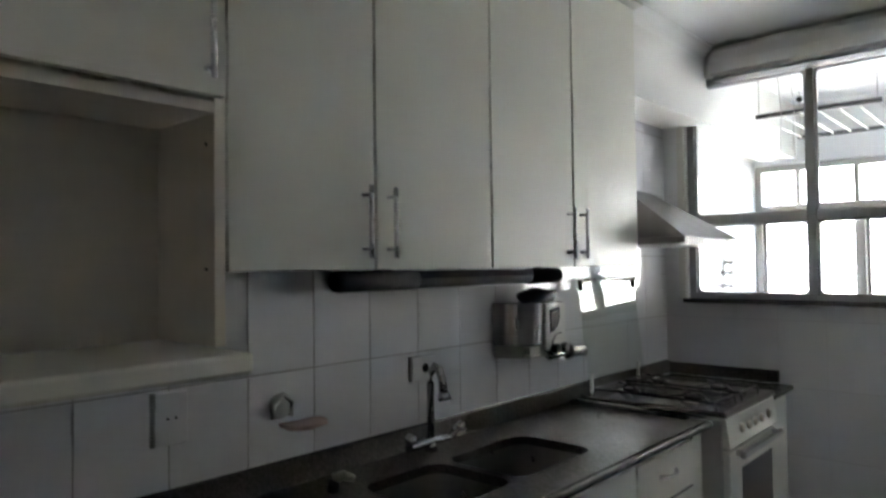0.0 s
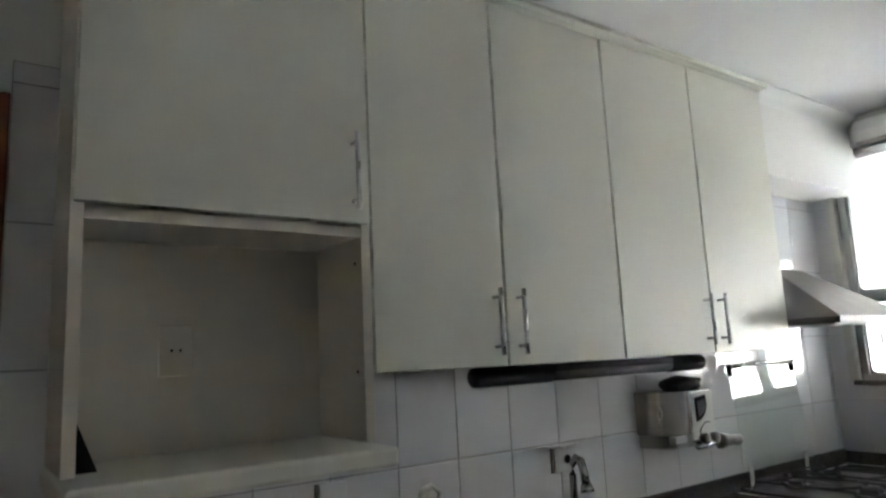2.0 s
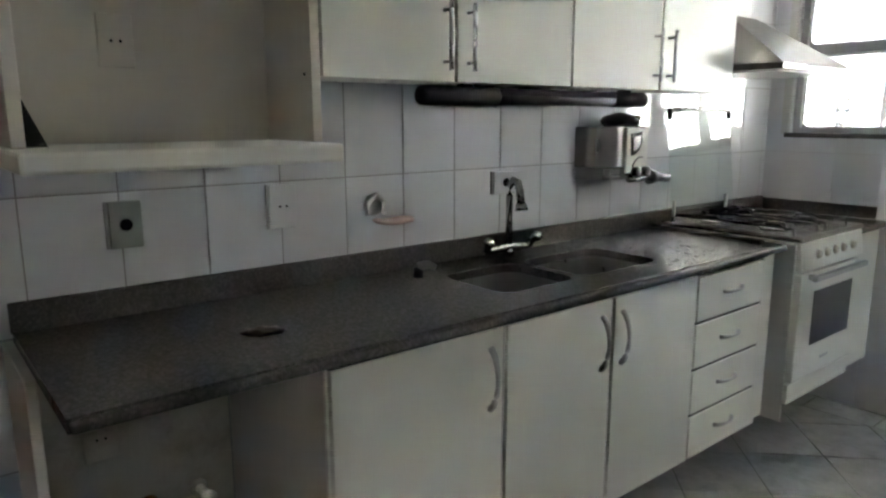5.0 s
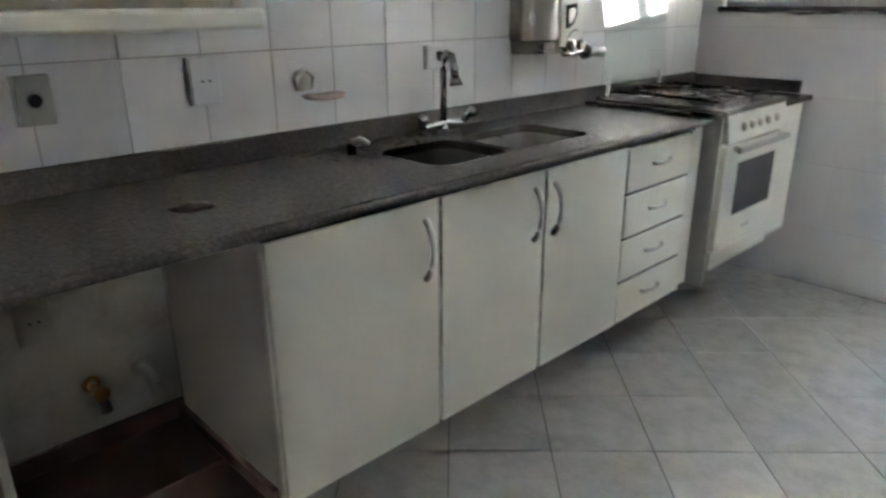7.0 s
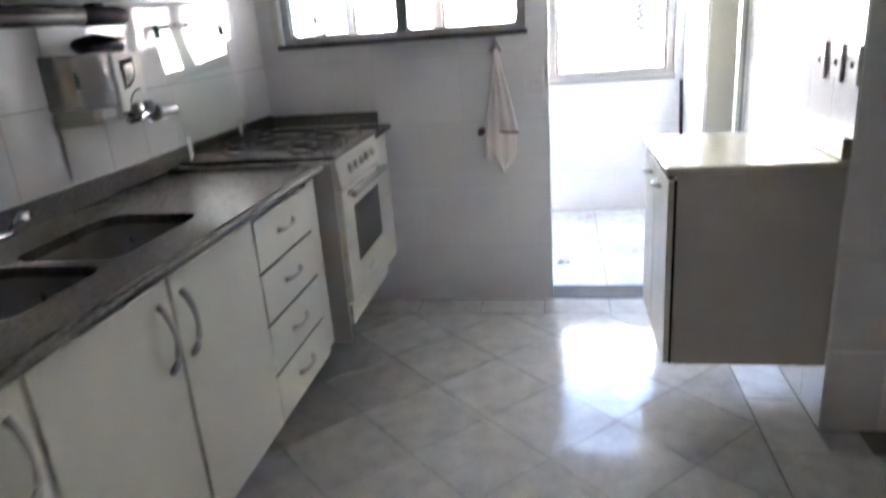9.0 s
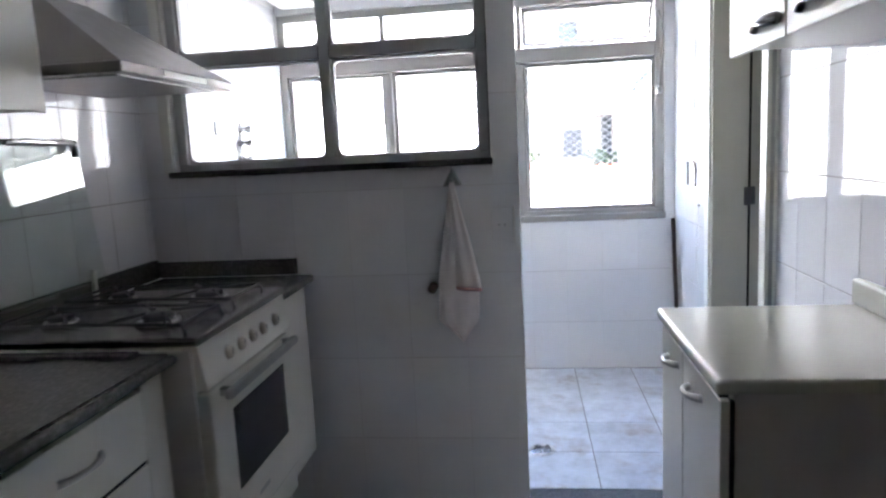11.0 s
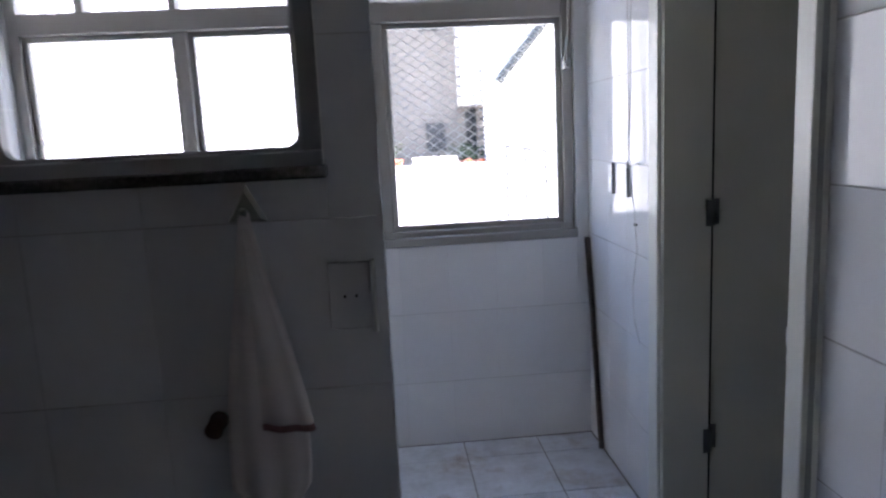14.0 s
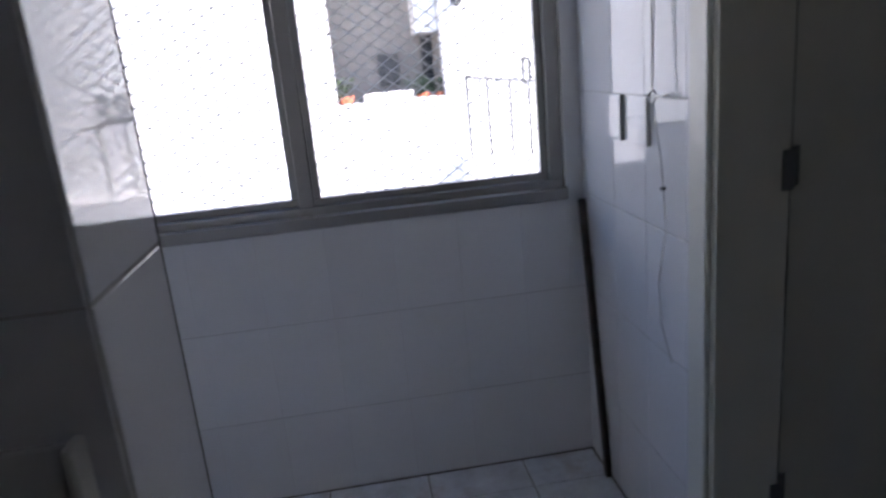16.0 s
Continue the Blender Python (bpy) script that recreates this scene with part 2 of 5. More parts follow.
def arc(p0, p1, bulge, n=8):
    """Points of a bow from p0 to p1 that swells by the vector bulge."""
    p0, p1, bulge = Vector(p0), Vector(p1), Vector(bulge)
    return [p0.lerp(p1, i / n) + bulge * math.sin(math.pi * i / n) ** 0.6 for i in range(n + 1)]


def ring(axis, a0, b0, a1, b1, w, d0, d1, bm=None, bevel=0.003):
    """A rectangular frame of bars w wide; axis 'y': a is x, b is z, and d runs along y."""
    for (p, q, r, s) in ((a0, b0, a1, b0 + w), (a0, b1 - w, a1, b1), (a0, b0 + w, a0 + w, b1 - w), (a1 - w, b0 + w, a1, b1 - w)):
        bm = box(p, d0, q, r, d1, s, bevel, bm) if axis == "y" else box(d0, p, q, d1, r, s, bevel, bm)
    return bm


def round_ring(x0, z0, x1, z1, w, r, y0, y1):
    """A thin frame in the x-z plane, square outside and with round corners of radius r inside."""
    b = bmesh.new()
    inner, outer = [], []
    for cx, cz, a0, ox, oz in ((x1 - w - r, z1 - w - r, 0, x1, z1), (x0 + w + r, z1 - w - r, 1, x0, z1), (x0 + w + r, z0 + w + r, 2, x0, z0), (x1 - w - r, z0 + w + r, 3, x1, z0)):
        for k in range(7):
            a = (a0 + k / 6) * math.pi / 2
            inner.append((cx + r * math.cos(a), cz + r * math.sin(a)))
            outer.append((ox, oz))
    n = len(inner)
    rows = [[b.verts.new((x, y, z)) for x, z in ps] for ps, y in ((inner, y0), (outer, y0), (outer, y1), (inner, y1))]
    for p, q in zip(rows, rows[1:] + rows[:1]):
        for k in range(n):
            b.faces.new((p[k], p[(k + 1) % n], q[(k + 1) % n], q[k]))
    bmesh.ops.remove_doubles(b, verts=b.verts, dist=1e-5)
    return b


def slab(name, x0, y0, z0, x1, y1, z1, material, label, category="wall"):
    return solo(name, box(x0, y0, z0, x1, y1, z1), material, label, category, kind="structure")


def wall_with_holes(name, axis, c0, c1, a0, a1, z0, z1, holes, material, label, category="wall"):
    """A wall of thickness c0..c1 that runs from a0 to a1, with rectangular openings (a0, z0, a1, z1) right through it."""
    xs = sorted({a0, a1, *[h[0] for h in holes], *[h[2] for h in holes]})
    zs = sorted({z0, z1, *[h[1] for h in holes], *[h[3] for h in holes]})
    bm = bmesh.new()
    for i in range(len(xs) - 1):
        for j in range(len(zs) - 1):
            ca, cz = (xs[i] + xs[i + 1]) / 2, (zs[j] + zs[j + 1]) / 2
            if any(h[0] < ca < h[2] and h[1] < cz < h[3] for h in holes):
                continue
            if axis == "y":
                box(xs[i], c0, zs[j], xs[i + 1], c1, zs[j + 1], 0, bm)
            else:
                box(c0, xs[i], zs[j], c1, xs[i + 1], zs[j + 1], 0, bm)
    bmesh.ops.remove_doubles(bm, verts=bm.verts, dist=1e-5)
    return solo(name, bm, material, label, category, kind="structure")


# ---- the large structure ----
CEIL = 2.50
RW = 2.17
RK = 2.182
PIER = -1.09
RE = 2.62
FAR = 1.60
BACK = -5.2
TILE_T = 0.002

floor = slab("floor", -0.15, BACK - 0.15, -0.12, RE + 0.15, 0.0, -0.0016, GROUT, "grey grout bed under the diagonal kitchen floor tiles", "floor")
floor_laundry = slab("floor_laundry", -0.2, 0.165, -0.12, RW + 0.02, FAR + 0.05, -0.0016, GROUT, "grey grout bed under the laundry floor tiles", "floor")
threshold = solo("trim_threshold", box(1.327, 0.0, -0.1, RW, 0.163, 0.003, 0.002), GRANITE, "grey granite threshold strip between kitchen and laundry", "threshold", kind="structure")
ceiling = slab("ceiling", -0.3, BACK - 0.15, CEIL, RW + 1.6, FAR + 0.3, CEIL + 0.15, CEILING, "white painted plaster ceiling", "ceiling")
wall_west = slab("wall_west", -0.15, BACK, -0.1, 0.0, 0.0, CEIL, PLASTER, "white plastered kitchen wall behind the cabinets")
wall_east = wall_with_holes("wall_east", "x", RW, RW + 0.148, 0.07, FAR + 0.2, -0.1, CEIL, [(0.13, -0.1, 0.845, 2.08)], PLASTER, "white plastered wall with a door opening")
wall_kitchen_east = slab("wall_kitchen_east", RK, PIER, -0.1, RK + 0.17, 0.07, CEIL, PLASTER, "tiled kitchen wall that ends at a corner")
wall_return = slab("wall_return", RK + 0.17, PIER + 0.0002, -0.1, RE + 0.15, PIER + 0.15, CEIL, PLASTER, "white wall where the kitchen grows wider")
wall_east_wide = slab("wall_east_wide", RE, BACK, -0.1, RE + 0.15, PIER, CEIL, PLASTER, "white wall of the wider kitchen part")
wall_south = wall_with_holes("wall_south", "y", BACK - 0.15, BACK, -0.15, RE + 0.15, -0.1, CEIL, [(0.55, -0.1, 1.95, 2.1)], PLASTER, "white plastered wall with a wide opening to the added hall")
# Unseen hall, added so daylight reaches the kitchen from behind.
HS = BACK - 3.0
floor_added_hall = slab("floor_added_hall", -0.6, HS, -0.12, RW + 0.6, BACK - 0.15, -0.004, ADDED_HALL_FLOOR, "brown floor of an unseen hall added for light", "floor")
ceiling_added_hall = slab("ceiling_added_hall", -0.6, HS, CEIL, RW + 0.6, BACK - 0.15, CEIL + 0.15, CEILING, "white ceiling of an unseen hall added for light", "ceiling")
wall_added_hall_west = wall_with_holes("wall_added_hall_west", "x", -0.6, -0.45, HS, BACK - 0.15, -0.1, CEIL, [(HS + 1.15, 1.1, HS + 1.58, 1.62)], ADDED_HALL_PAINT, "cream wall of the added hall with an opening for light")
wall_added_hall_east = slab("wall_added_hall_east", RW + 0.45, HS, -0.1, RW + 0.6, BACK - 0.15, CEIL, ADDED_HALL_PAINT, "cream wall of an unseen hall added for light")
wall_added_hall_south = slab("wall_added_hall_south", -0.6, HS - 0.15, -0.1, RW + 0.6, HS, CEIL, ADDED_HALL_PAINT, "cream wall of an unseen hall added for light")
wall_added_hall_a = slab("wall_added_hall_north_west", -0.45, BACK - 0.15, -0.1, -0.15, BACK, CEIL, ADDED_HALL_PAINT, "cream wall of an unseen hall added for light")
wall_north = wall_with_holes("wall_north", "y", 0.0, 0.15, -0.2, RW, -0.1, CEIL, [(0.115, 1.267, 1.235, 2.36), (1.327, -0.1, RW, 2.32)], PLASTER, "white wall with a kitchen window and laundry opening")
wall_laundry_west = slab("wall_laundry_west", -0.2, 0.15, -0.1, -0.05, FAR + 0.2, CEIL, PLASTER, "white laundry side wall with taps")
wall_laundry_north = wall_with_holes("wall_laundry_north", "y", FAR, FAR + 0.17, -0.05, RW, -0.1, CEIL, [(-0.049, 0.885, 2.115, 2.11)], PLASTER, "white laundry wall below a wide window")
beam = slab("trim_beam", 0.0, -0.80, 2.14, 0.22, FAR, CEIL, PLASTER, "white plastered beam under the ceiling", "beam")
room_floor = slab("floor_side_room", RW + 0.0, -0.4, -0.12, RW + 1.5, FAR + 0.2, -0.004, LAUNDRY_TILE, "grey tiled floor of the side room", "floor")
room_wall_a = slab("wall_side_room_east", RW + 1.4, -0.3, -0.1, RW + 1.5, FAR + 0.2, CEIL, PLASTER, "white wall of the dark side room")
room_wall_b = slab("wall_side_room_south", RK + 0.171, -0.4, -0.1, RW + 1.5, -0.3, CEIL, PLASTER, "white wall of the dark side room")
room_wall_c = slab("wall_side_room_north", RW + 0.148, FAR + 0.1, -0.1, RW + 1.4, FAR + 0.2, CEIL, PLASTER, "white wall of the dark side room")
solo("trim_floor_joint", box(0.56, -0.0105, -0.003, 1.326, -0.0025, 0.0012), DARK, "dark worn joint between floor and tiled wall", "joint", kind="structure")
solo("trim_pillar_edge", box(1.3262, 0.1502, 0.005, 1.3292, 0.1525, 2.315), GROUT, "dark joint along the doorway tiles", "joint", kind="structure")
solo("trim_laundry_joint", box(-0.04, FAR - 0.0095, -0.003, RW - 0.004, FAR - 0.0025, 0.0012), DARK, "dark worn joint between laundry floor and wall", "joint", kind="structure")
cornice = bmesh.new()
prof = [(0.2205, CEIL - 0.06)] + [(0.2205 + 0.055 * (1 - math.cos(a * math.pi / 16)), CEIL - 0.06 + 0.055 * math.sin(a * math.pi / 16)) for a in range(1, 9)] + [(0.278, CEIL - 0.0005), (0.2205, CEIL - 0.0005)]
ends = [[cornice.verts.new((x, y, z)) for x, z in prof] for y in (-0.795, -0.002)]
for i in range(len(prof)):
    cornice.faces.new((ends[0][i], ends[0][(i + 1) % len(prof)], ends[1][(i + 1) % len(prof)], ends[1][i]))
cornice.faces.new(ends[0])
cornice.faces.new(ends[1][::-1])
solo("trim_cornice", cornice, CEILING, "white plaster cornice along the ceiling", "cornice", kind="structure")

# ---- windows and doors ----
def window_kitchen():
    w = thing("window_1", (0.67, 0.05, 1.267), "grey painted steel kitchen window with four panes", "window", kind="structure")
    part("window_frame", ring("y", 0.117, 1.268, 1.233, 2.358, 0.034, 0.02, 0.075), WINDOW_GREY, w)
    part("mullion", box(0.660, 0.018, 1.302, 0.698, 0.072, 2.324, 0.004), WINDOW_GREY, w)
    part("transom", box(0.151, 0.016, 1.636, 0.660, 0.074, 1.682, 0.004, box(0.698, 0.016, 1.636, 1.199, 0.074, 1.682, 0.004)), WINDOW_GREY, w)
    for x0, x1 in ((0.151, 0.660), (0.698, 1.199)):
        for z0, z1 in ((1.302, 1.636), (1.682, 2.324)):
            part("glazing_bead", round_ring(x0, z0, x1, z1, 0.007, 0.022, 0.036, 0.058), WINDOW_GREY, w)
            pane = part("pane", box(x0 + 0.005, 0.045, z0 + 0.005, x1 - 0.005, 0.049, z1 - 0.005), GLASS, w)
            pane.visible_shadow = False
    sill = solo("trim_window_sill", box(0.10, -0.032, 1.256, 1.242, 0.0, 1.277, 0.004, box(0.116, 0.0, 1.2, 1.234, 0.148, 1.2672)), GRANITE, "dark grey granite window sill", "sill", kind="structure")
    solo("trim_window_reveal", box(0.075, -0.012, 1.27, 0.112, 0.0, 2.14, 0.003), CASING, "pale strip beside the kitchen window", "trim", kind="structure")


def window_laundry():
    w = thing("window_2", (1.0, FAR, 0.885), "wide anodised aluminium laundry window with a tilted top sash", "window", kind="structure")
    y0, y1 = FAR + 0.015, FAR + 0.095
    part("window_frame", ring("y", -0.047, 0.887, 2.113, 2.108, 0.042, y0, y1), ALUMINIUM, w)
    part("sill", box(-0.03, FAR - 0.012, 0.868, 2.12, FAR + 0.014, 0.905, 0.004), ALUMINIUM, w)
    part("transom", box(-0.005, y0 - 0.006, 1.757, 2.071, y1, 1.838, 0.006), ALUMINIUM, w)
    for x, hw in ((0.587, 0.020), (1.335, 0.022)):
        part("mullion", box(x - hw, y0 + 0.004, 0.929, x + hw, y1 - 0.004, 1.757, 0.004), ALUMINIUM, w)
    for x in (0.222, 0.565, 1.335):
        part("upper_mullion", box(x - 0.014, y0 + 0.004, 1.838, x + 0.014, y1 - 0.004, 2.066, 0.003), ALUMINIUM, w)
    for k, (x0, x1) in enumerate(((-0.005, 0.567), (0.607, 1.313), (1.357, 2.071))):
        d = 0.012 * (k % 2)
        part("sash", ring("y", x0, 0.929, x1, 1.757, 0.022, y0 + 0.02 + d, y0 + 0.045 + d), ALUMINIUM, w)
        pane = part("pane", box(x0 + 0.022, y0 + 0.03 + d, 0.951, x1 - 0.022, y0 + 0.034 + d, 1.735), GLASS, w)
        pane.visible_shadow = False
    for x0, x1 in ((-0.005, 0.208), (0.236, 0.551), (0.579, 1.321)):
        pane = part("upper_pane", box(x0, y0 + 0.03, 1.838, x1, y0 + 0.034, 2.066), GLASS, w)
        pane.visible_shadow = False
    # the top sash that stands open
    tilt = Matrix.Translation((0, y0 + 0.04, 2.06)) @ Matrix.Rotation(radians(28), 4, "X") @ Matrix.Translation((0, -(y0 + 0.04), -2.06))
    bm = ring("y", 1.352, 1.842, 2.068, 2.062, 0.02, y0 + 0.03, y0 + 0.05)
    bmesh.ops.transform(bm, matrix=tilt, verts=bm.verts)
    sash = part("tilted_sash", bm, ALUMINIUM, w, "tilted aluminium top sash")
    bm = box(1.372, y0 + 0.038, 1.862, 2.048, y0 + 0.042, 2.042)
    bmesh.ops.transform(bm, matrix=tilt, verts=bm.verts)
    part("pane", bm, GLASS, sash).visible_shadow = False
    arm = tube([(2.085, y0 - 0.01, 1.99), (2.098, y0 - 0.02, 1.93), (2.096, y0 - 0.022, 1.70), (2.088, y0 - 0.018, 1.62), (2.088, y0 - 0.03, 1.56)], [0.006, 0.006, 0.006, 0.009, 0.007])
    part("stay_arm", arm, ALUMINIUM, w, "curved aluminium stay arm", True)
    part("latch", box(2.070, y0 - 0.03, 1.55, 2.098, y0, 1.60, 0.004), STEEL, w)


def door_room():
    # frame, lining and a leaf that stands open into the side room
    d = thing("door_1", (RW, 0.5, 0.0), "cream door standing open into the side room", "door", kind="structure")
    part("casing", box(RW - 0.014, 0.845, 0.0, RW - 0.0005, 0.915, 2.15, 0.004), CASING, d)
    part("casing", box(RW - 0.027, 0.070, 0.0, RW - 0.012, 0.130, 2.15, 0.004), CASING, d)
    # Grey strip puts the casing's shaded side into its colour.
    part("casing_shade", box(RW - 0.0118, 0.072, 0.0, RK - 0.0005, 0.1295, 2.15, 0.002), WINDOW_GREY, d, "grey strip standing for shade behind the casing")
    part("casing", box(RW - 0.0135, 0.130, 2.08, RW - 0.0005, 0.845, 2.15, 0.004), CASING, d)
    part("jamb", box(RW - 0.002, 0.825, 0.0, RW + 0.150, 0.846, 2.08, 0.002), DOOR_PAINT, d)
    part("jamb", box(RW - 0.002, 0.129, 0.0, RW + 0.150, 0.150, 2.08, 0.002), CASING, d)
    part("jamb", box(RW - 0.001, 0.150, 2.06, RW + 0.149, 0.825, 2.081, 0.002), DOOR_PAINT, d)
    leaf = part("leaf", box(RW + 0.167, 0.860, 0.012, RW + 0.167 + 0.69, 0.895, 2.055, 0.003), DOOR_PAINT, d)
    part("door_handle", tube([(RW + 0.83, 0.858, 1.0), (RW + 0.83, 0.815, 1.0), (RW + 0.72, 0.812, 1.0)], 0.009), CHROME, leaf, "chrome lever handle", True)
    for z in (0.30, 1.04, 1.74):
        h = part("hinge", tube([(RW + 0.160, 0.838, z - 0.04), (RW + 0.160, 0.838, z + 0.04)], 0.007), AIRER_GREY, d, "dark worn steel hinge", True)
        part("hinge_plate", box(RW + 0.132, 0.8215, z - 0.04, RW + 0.153, 0.8255, z + 0.04), AIRER_GREY, h)
        part("hinge_plate", box(RW + 0.169, 0.8565, z - 0.04, RW + 0.190, 0.8605, z + 0.04), AIRER_GREY, h)
    # Black strip fills the gap between jamb and leaf as its shade.
    part("leaf_gap_shade", box(RW + 0.1505, 0.8475, 0.012, RW + 0.1668, 0.8575, 2.05), BLACK, d, "black strip standing for the shaded gap beside the leaf")
    part("strike_plate", box(RW - 0.016, 0.126, 0.81, RW + 0.03, 0.1515, 0.885, 0.003), STEEL, d, "worn steel strike plate")


def door_wood():
    d = thing("door_2", (0.0, -3.75, 0.0), "closed red-brown wooden door in the kitchen wall", "door", kind="structure")
    part("casing", box(0.0, -3.425, 0.0, 0.022, -3.352, 2.06, 0.004), RED_WOOD, d)
    part("casing", box(0.0, -4.20, 0.0, 0.022, -4.13, 2.06, 0.004), RED_WOOD, d)
    part("casing", box(0.0, -4.13, 1.99, 0.022, -3.425, 2.06, 0.004), RED_WOOD, d)
    part("leaf", box(0.0, -4.128, 0.01, 0.010, -3.427, 1.988, 0.002), RED_WOOD, d)


window_kitchen()
window_laundry()
door_room()
door_wood()


def pelmet():
    p = thing("blind_cassette", (0.8, -0.05, 2.32), "grey-white rounded blind cassette above the kitchen window", "blind")
    b = bmesh.new()
    prof = [(0.0, 2.335), (-0.095, 2.335), (-0.110, 2.350), (-0.112, 2.40), (-0.100, 2.45), (-0.070, 2.485), (-0.03, 2.495), (0.0, 2.495)]
    a = [b.verts.new((0.288 + (0.02 if y > -0.05 else 0.0), y, z)) for y, z in prof]
    c = [b.verts.new((1.325, y, z)) for y, z in prof]
    for i in range(len(prof)):
        j = (i + 1) % len(prof)
        b.faces.new((a[i], a[j], c[j], c[i]))
    b.faces.new(a)
    b.faces.new(c[::-1])
    part("cover", b, PELMET_WHITE, p)
    part("bottom_rail", box(0.300, -0.100, 2.315, 1.32, -0.070, 2.3345, 0.005), WINDOW_GREY, p, "grey bottom rail")
    part("bottom_rail", box(0.312, -0.050, 2.316, 1.32, -0.012, 2.3345, 0.005), WINDOW_GREY, p, "grey bottom rail")


pelmet()


# ---- kitchen: wall cabinets ----
def bar_handle(x, y, z0, z1, parent, r=0.006):
    h = part("handle", tube([(x + 0.030, y, z0), (x + 0.030, y, z1)], r), STEEL, parent, "brushed steel bar handle", True)
    for z in (z0 + 0.022, z1 - 0.022):
        part("handle_post", tube([(x, y, z), (x + 0.03, y, z)], 0.0045, n=8), STEEL, h, smooth=True)


def bow_handle(p0, p1, bulge, parent, r=0.007):
    pts = arc(p0, p1, bulge, 12)
    rs = [r * (0.75 + 0.5 * abs(i / 6 - 1)) for i in range(13)]
    return part("handle", tube(pts, rs), HANDLE_STEEL, parent, "dull steel bow handle", True)


UPX, UPZ, UPT = 0.245, 1.444, 2.478
EDGES = (-2.635, -2.232, -1.767, -1.303, -0.812)
for a, b in ((0, 2), (2, 4)):
    y0, y1 = EDGES[a], EDGES[b]
    cab = thing("wall_cabinet", (0.12, (y0 + y1) / 2, UPZ), "cream laminate wall cabinet with two tall doors and bar handles", "cabinet", "kitchen wall cabinets")
    body = bmesh.new()
    for p in ((0.001, y0 + 0.001, UPZ + 0.004, UPX - 0.020, y0 + 0.017, UPT), (0.001, y1 - 0.017, UPZ + 0.004, UPX - 0.020, y1 - 0.001, UPT), (0.001, y0 + 0.017, UPZ + 0.004, UPX - 0.020, y1 - 0.017, UPZ + 0.02), (0.001, y0 + 0.017, UPT - 0.016, UPX - 0.02, y1 - 0.017, UPT), (0.001, y0 + 0.017, UPZ + 0.02, 0.007, y1 - 0.017, UPT - 0.016)):
        box(*p, 0, body)
    part("body", body, LAMINATE, cab)
    for k in (a, a + 1):
        g0, g1 = EDGES[k] + (0.0035 if k == 0 else 0.0045), EDGES[k + 1] - (0.0035 if k == 3 else 0.0045)
        door = part("door", box(UPX - 0.018, g0, UPZ, UPX, g1, UPT - 0.006, 0.0025), LAMINATE, cab)
        if k < 3:
            # Solid dark strip behind the door gap, coloured as its shade.
            part("shade_strip", box(UPX - 0.0196, max(y0, EDGES[k + 1] - 0.009) + 0.0002, UPZ + 0.005, UPX - 0.0184, min(y1, EDGES[k + 1] + 0.009) - 0.0002, UPT - 0.008), AIRER_GREY, cab, "dark grey strip standing for shade between doors")
        hy = g1 - 0.036 if k % 2 == 0 else g0 + 0.036
        bar_handle(UPX, hy, 1.472, 1.645, door)

crown = solo("trim_crown", box(0.001, -3.262, UPT + 0.002, UPX + 0.035, -0.802, CEIL - 0.004, 0.003, box(0.001, -3.262, UPT + 0.0003, UPX + 0.012, -0.804, UPT + 0.0018)), LAMINATE, "cream laminate cornice strip above the wall cabinets", "trim", kind="structure")

niche = thing("microwave_cabinet", (0.12, -2.95, 1.26), "cream wall cabinet with an open niche and deep shelf", "cabinet", "kitchen wall cabinets")
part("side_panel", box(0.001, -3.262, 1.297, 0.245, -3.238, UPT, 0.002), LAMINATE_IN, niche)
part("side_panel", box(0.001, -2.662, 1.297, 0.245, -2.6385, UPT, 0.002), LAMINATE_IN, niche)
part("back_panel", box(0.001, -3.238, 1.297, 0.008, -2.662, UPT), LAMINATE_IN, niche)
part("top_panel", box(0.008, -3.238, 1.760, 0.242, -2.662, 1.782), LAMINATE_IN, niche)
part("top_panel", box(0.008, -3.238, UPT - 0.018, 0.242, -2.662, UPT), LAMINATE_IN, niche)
part("shelf", box(0.001, -3.270, 1.256, 0.372, -2.655, 1.296, 0.008), LAMINATE, niche, "deep cream niche shelf")
ndoor = part("door", box(0.246, -3.258, 1.788, 0.264, -2.647, UPT, 0.0025), LAMINATE, niche)
bar_handle(0.264, -2.690, 1.815, 1.997, ndoor)
for z in (1.45, 1.70):
    part("shelf_pin_hole", tube([(0.215, -2.6625, z), (0.215, -2.6645, z)], 0.004, n=8), BLACK, niche)
wedge = bmesh.new()
tri = [(-3.237, 1.297), (-3.237, 1.40), (-3.195, 1.297)]
va = [wedge.verts.new((0.18, y, z)) for y, z in tri]
vb = [wedge.verts.new((0.195, y, z)) for y, z in tri]
wedge.faces.new(va)
wedge.faces.new(vb[::-1])
for i in range(3):
    wedge.faces.new((va[i], va[(i + 1) % 3], vb[(i + 1) % 3], vb[i]))
solo("cable_flap", wedge, BLACK, "black plastic wedge standing in the niche corner", "plastic piece")

lamp = thing("under_cabinet_lamp", (0.13, -1.75, 1.38), "black tubular lamp with a grey diffuser under the cabinets", "lamp")
part("end_cap", tube([(0.13, -2.272, 1.4135), (0.13, -2.266, 1.4135), (0.13, -2.25, 1.4135), (0.13, -1.98, 1.4135)], [0.016, 0.026, 0.0275, 0.0275], n=16), BLACK, lamp, "black end cap", True)
part("end_cap", tube([(0.13, -1.42, 1.4135), (0.13, -1.245, 1.4135), (0.13, -1.232, 1.4135), (0.13, -1.228, 1.4135)], [0.0275, 0.0275, 0.024, 0.015], n=16), BLACK, lamp, "black end cap", True)
part("housing", box(0.104, -1.98, 1.415, 0.156, -1.42, 1.4385, 0.006), BLACK, lamp)
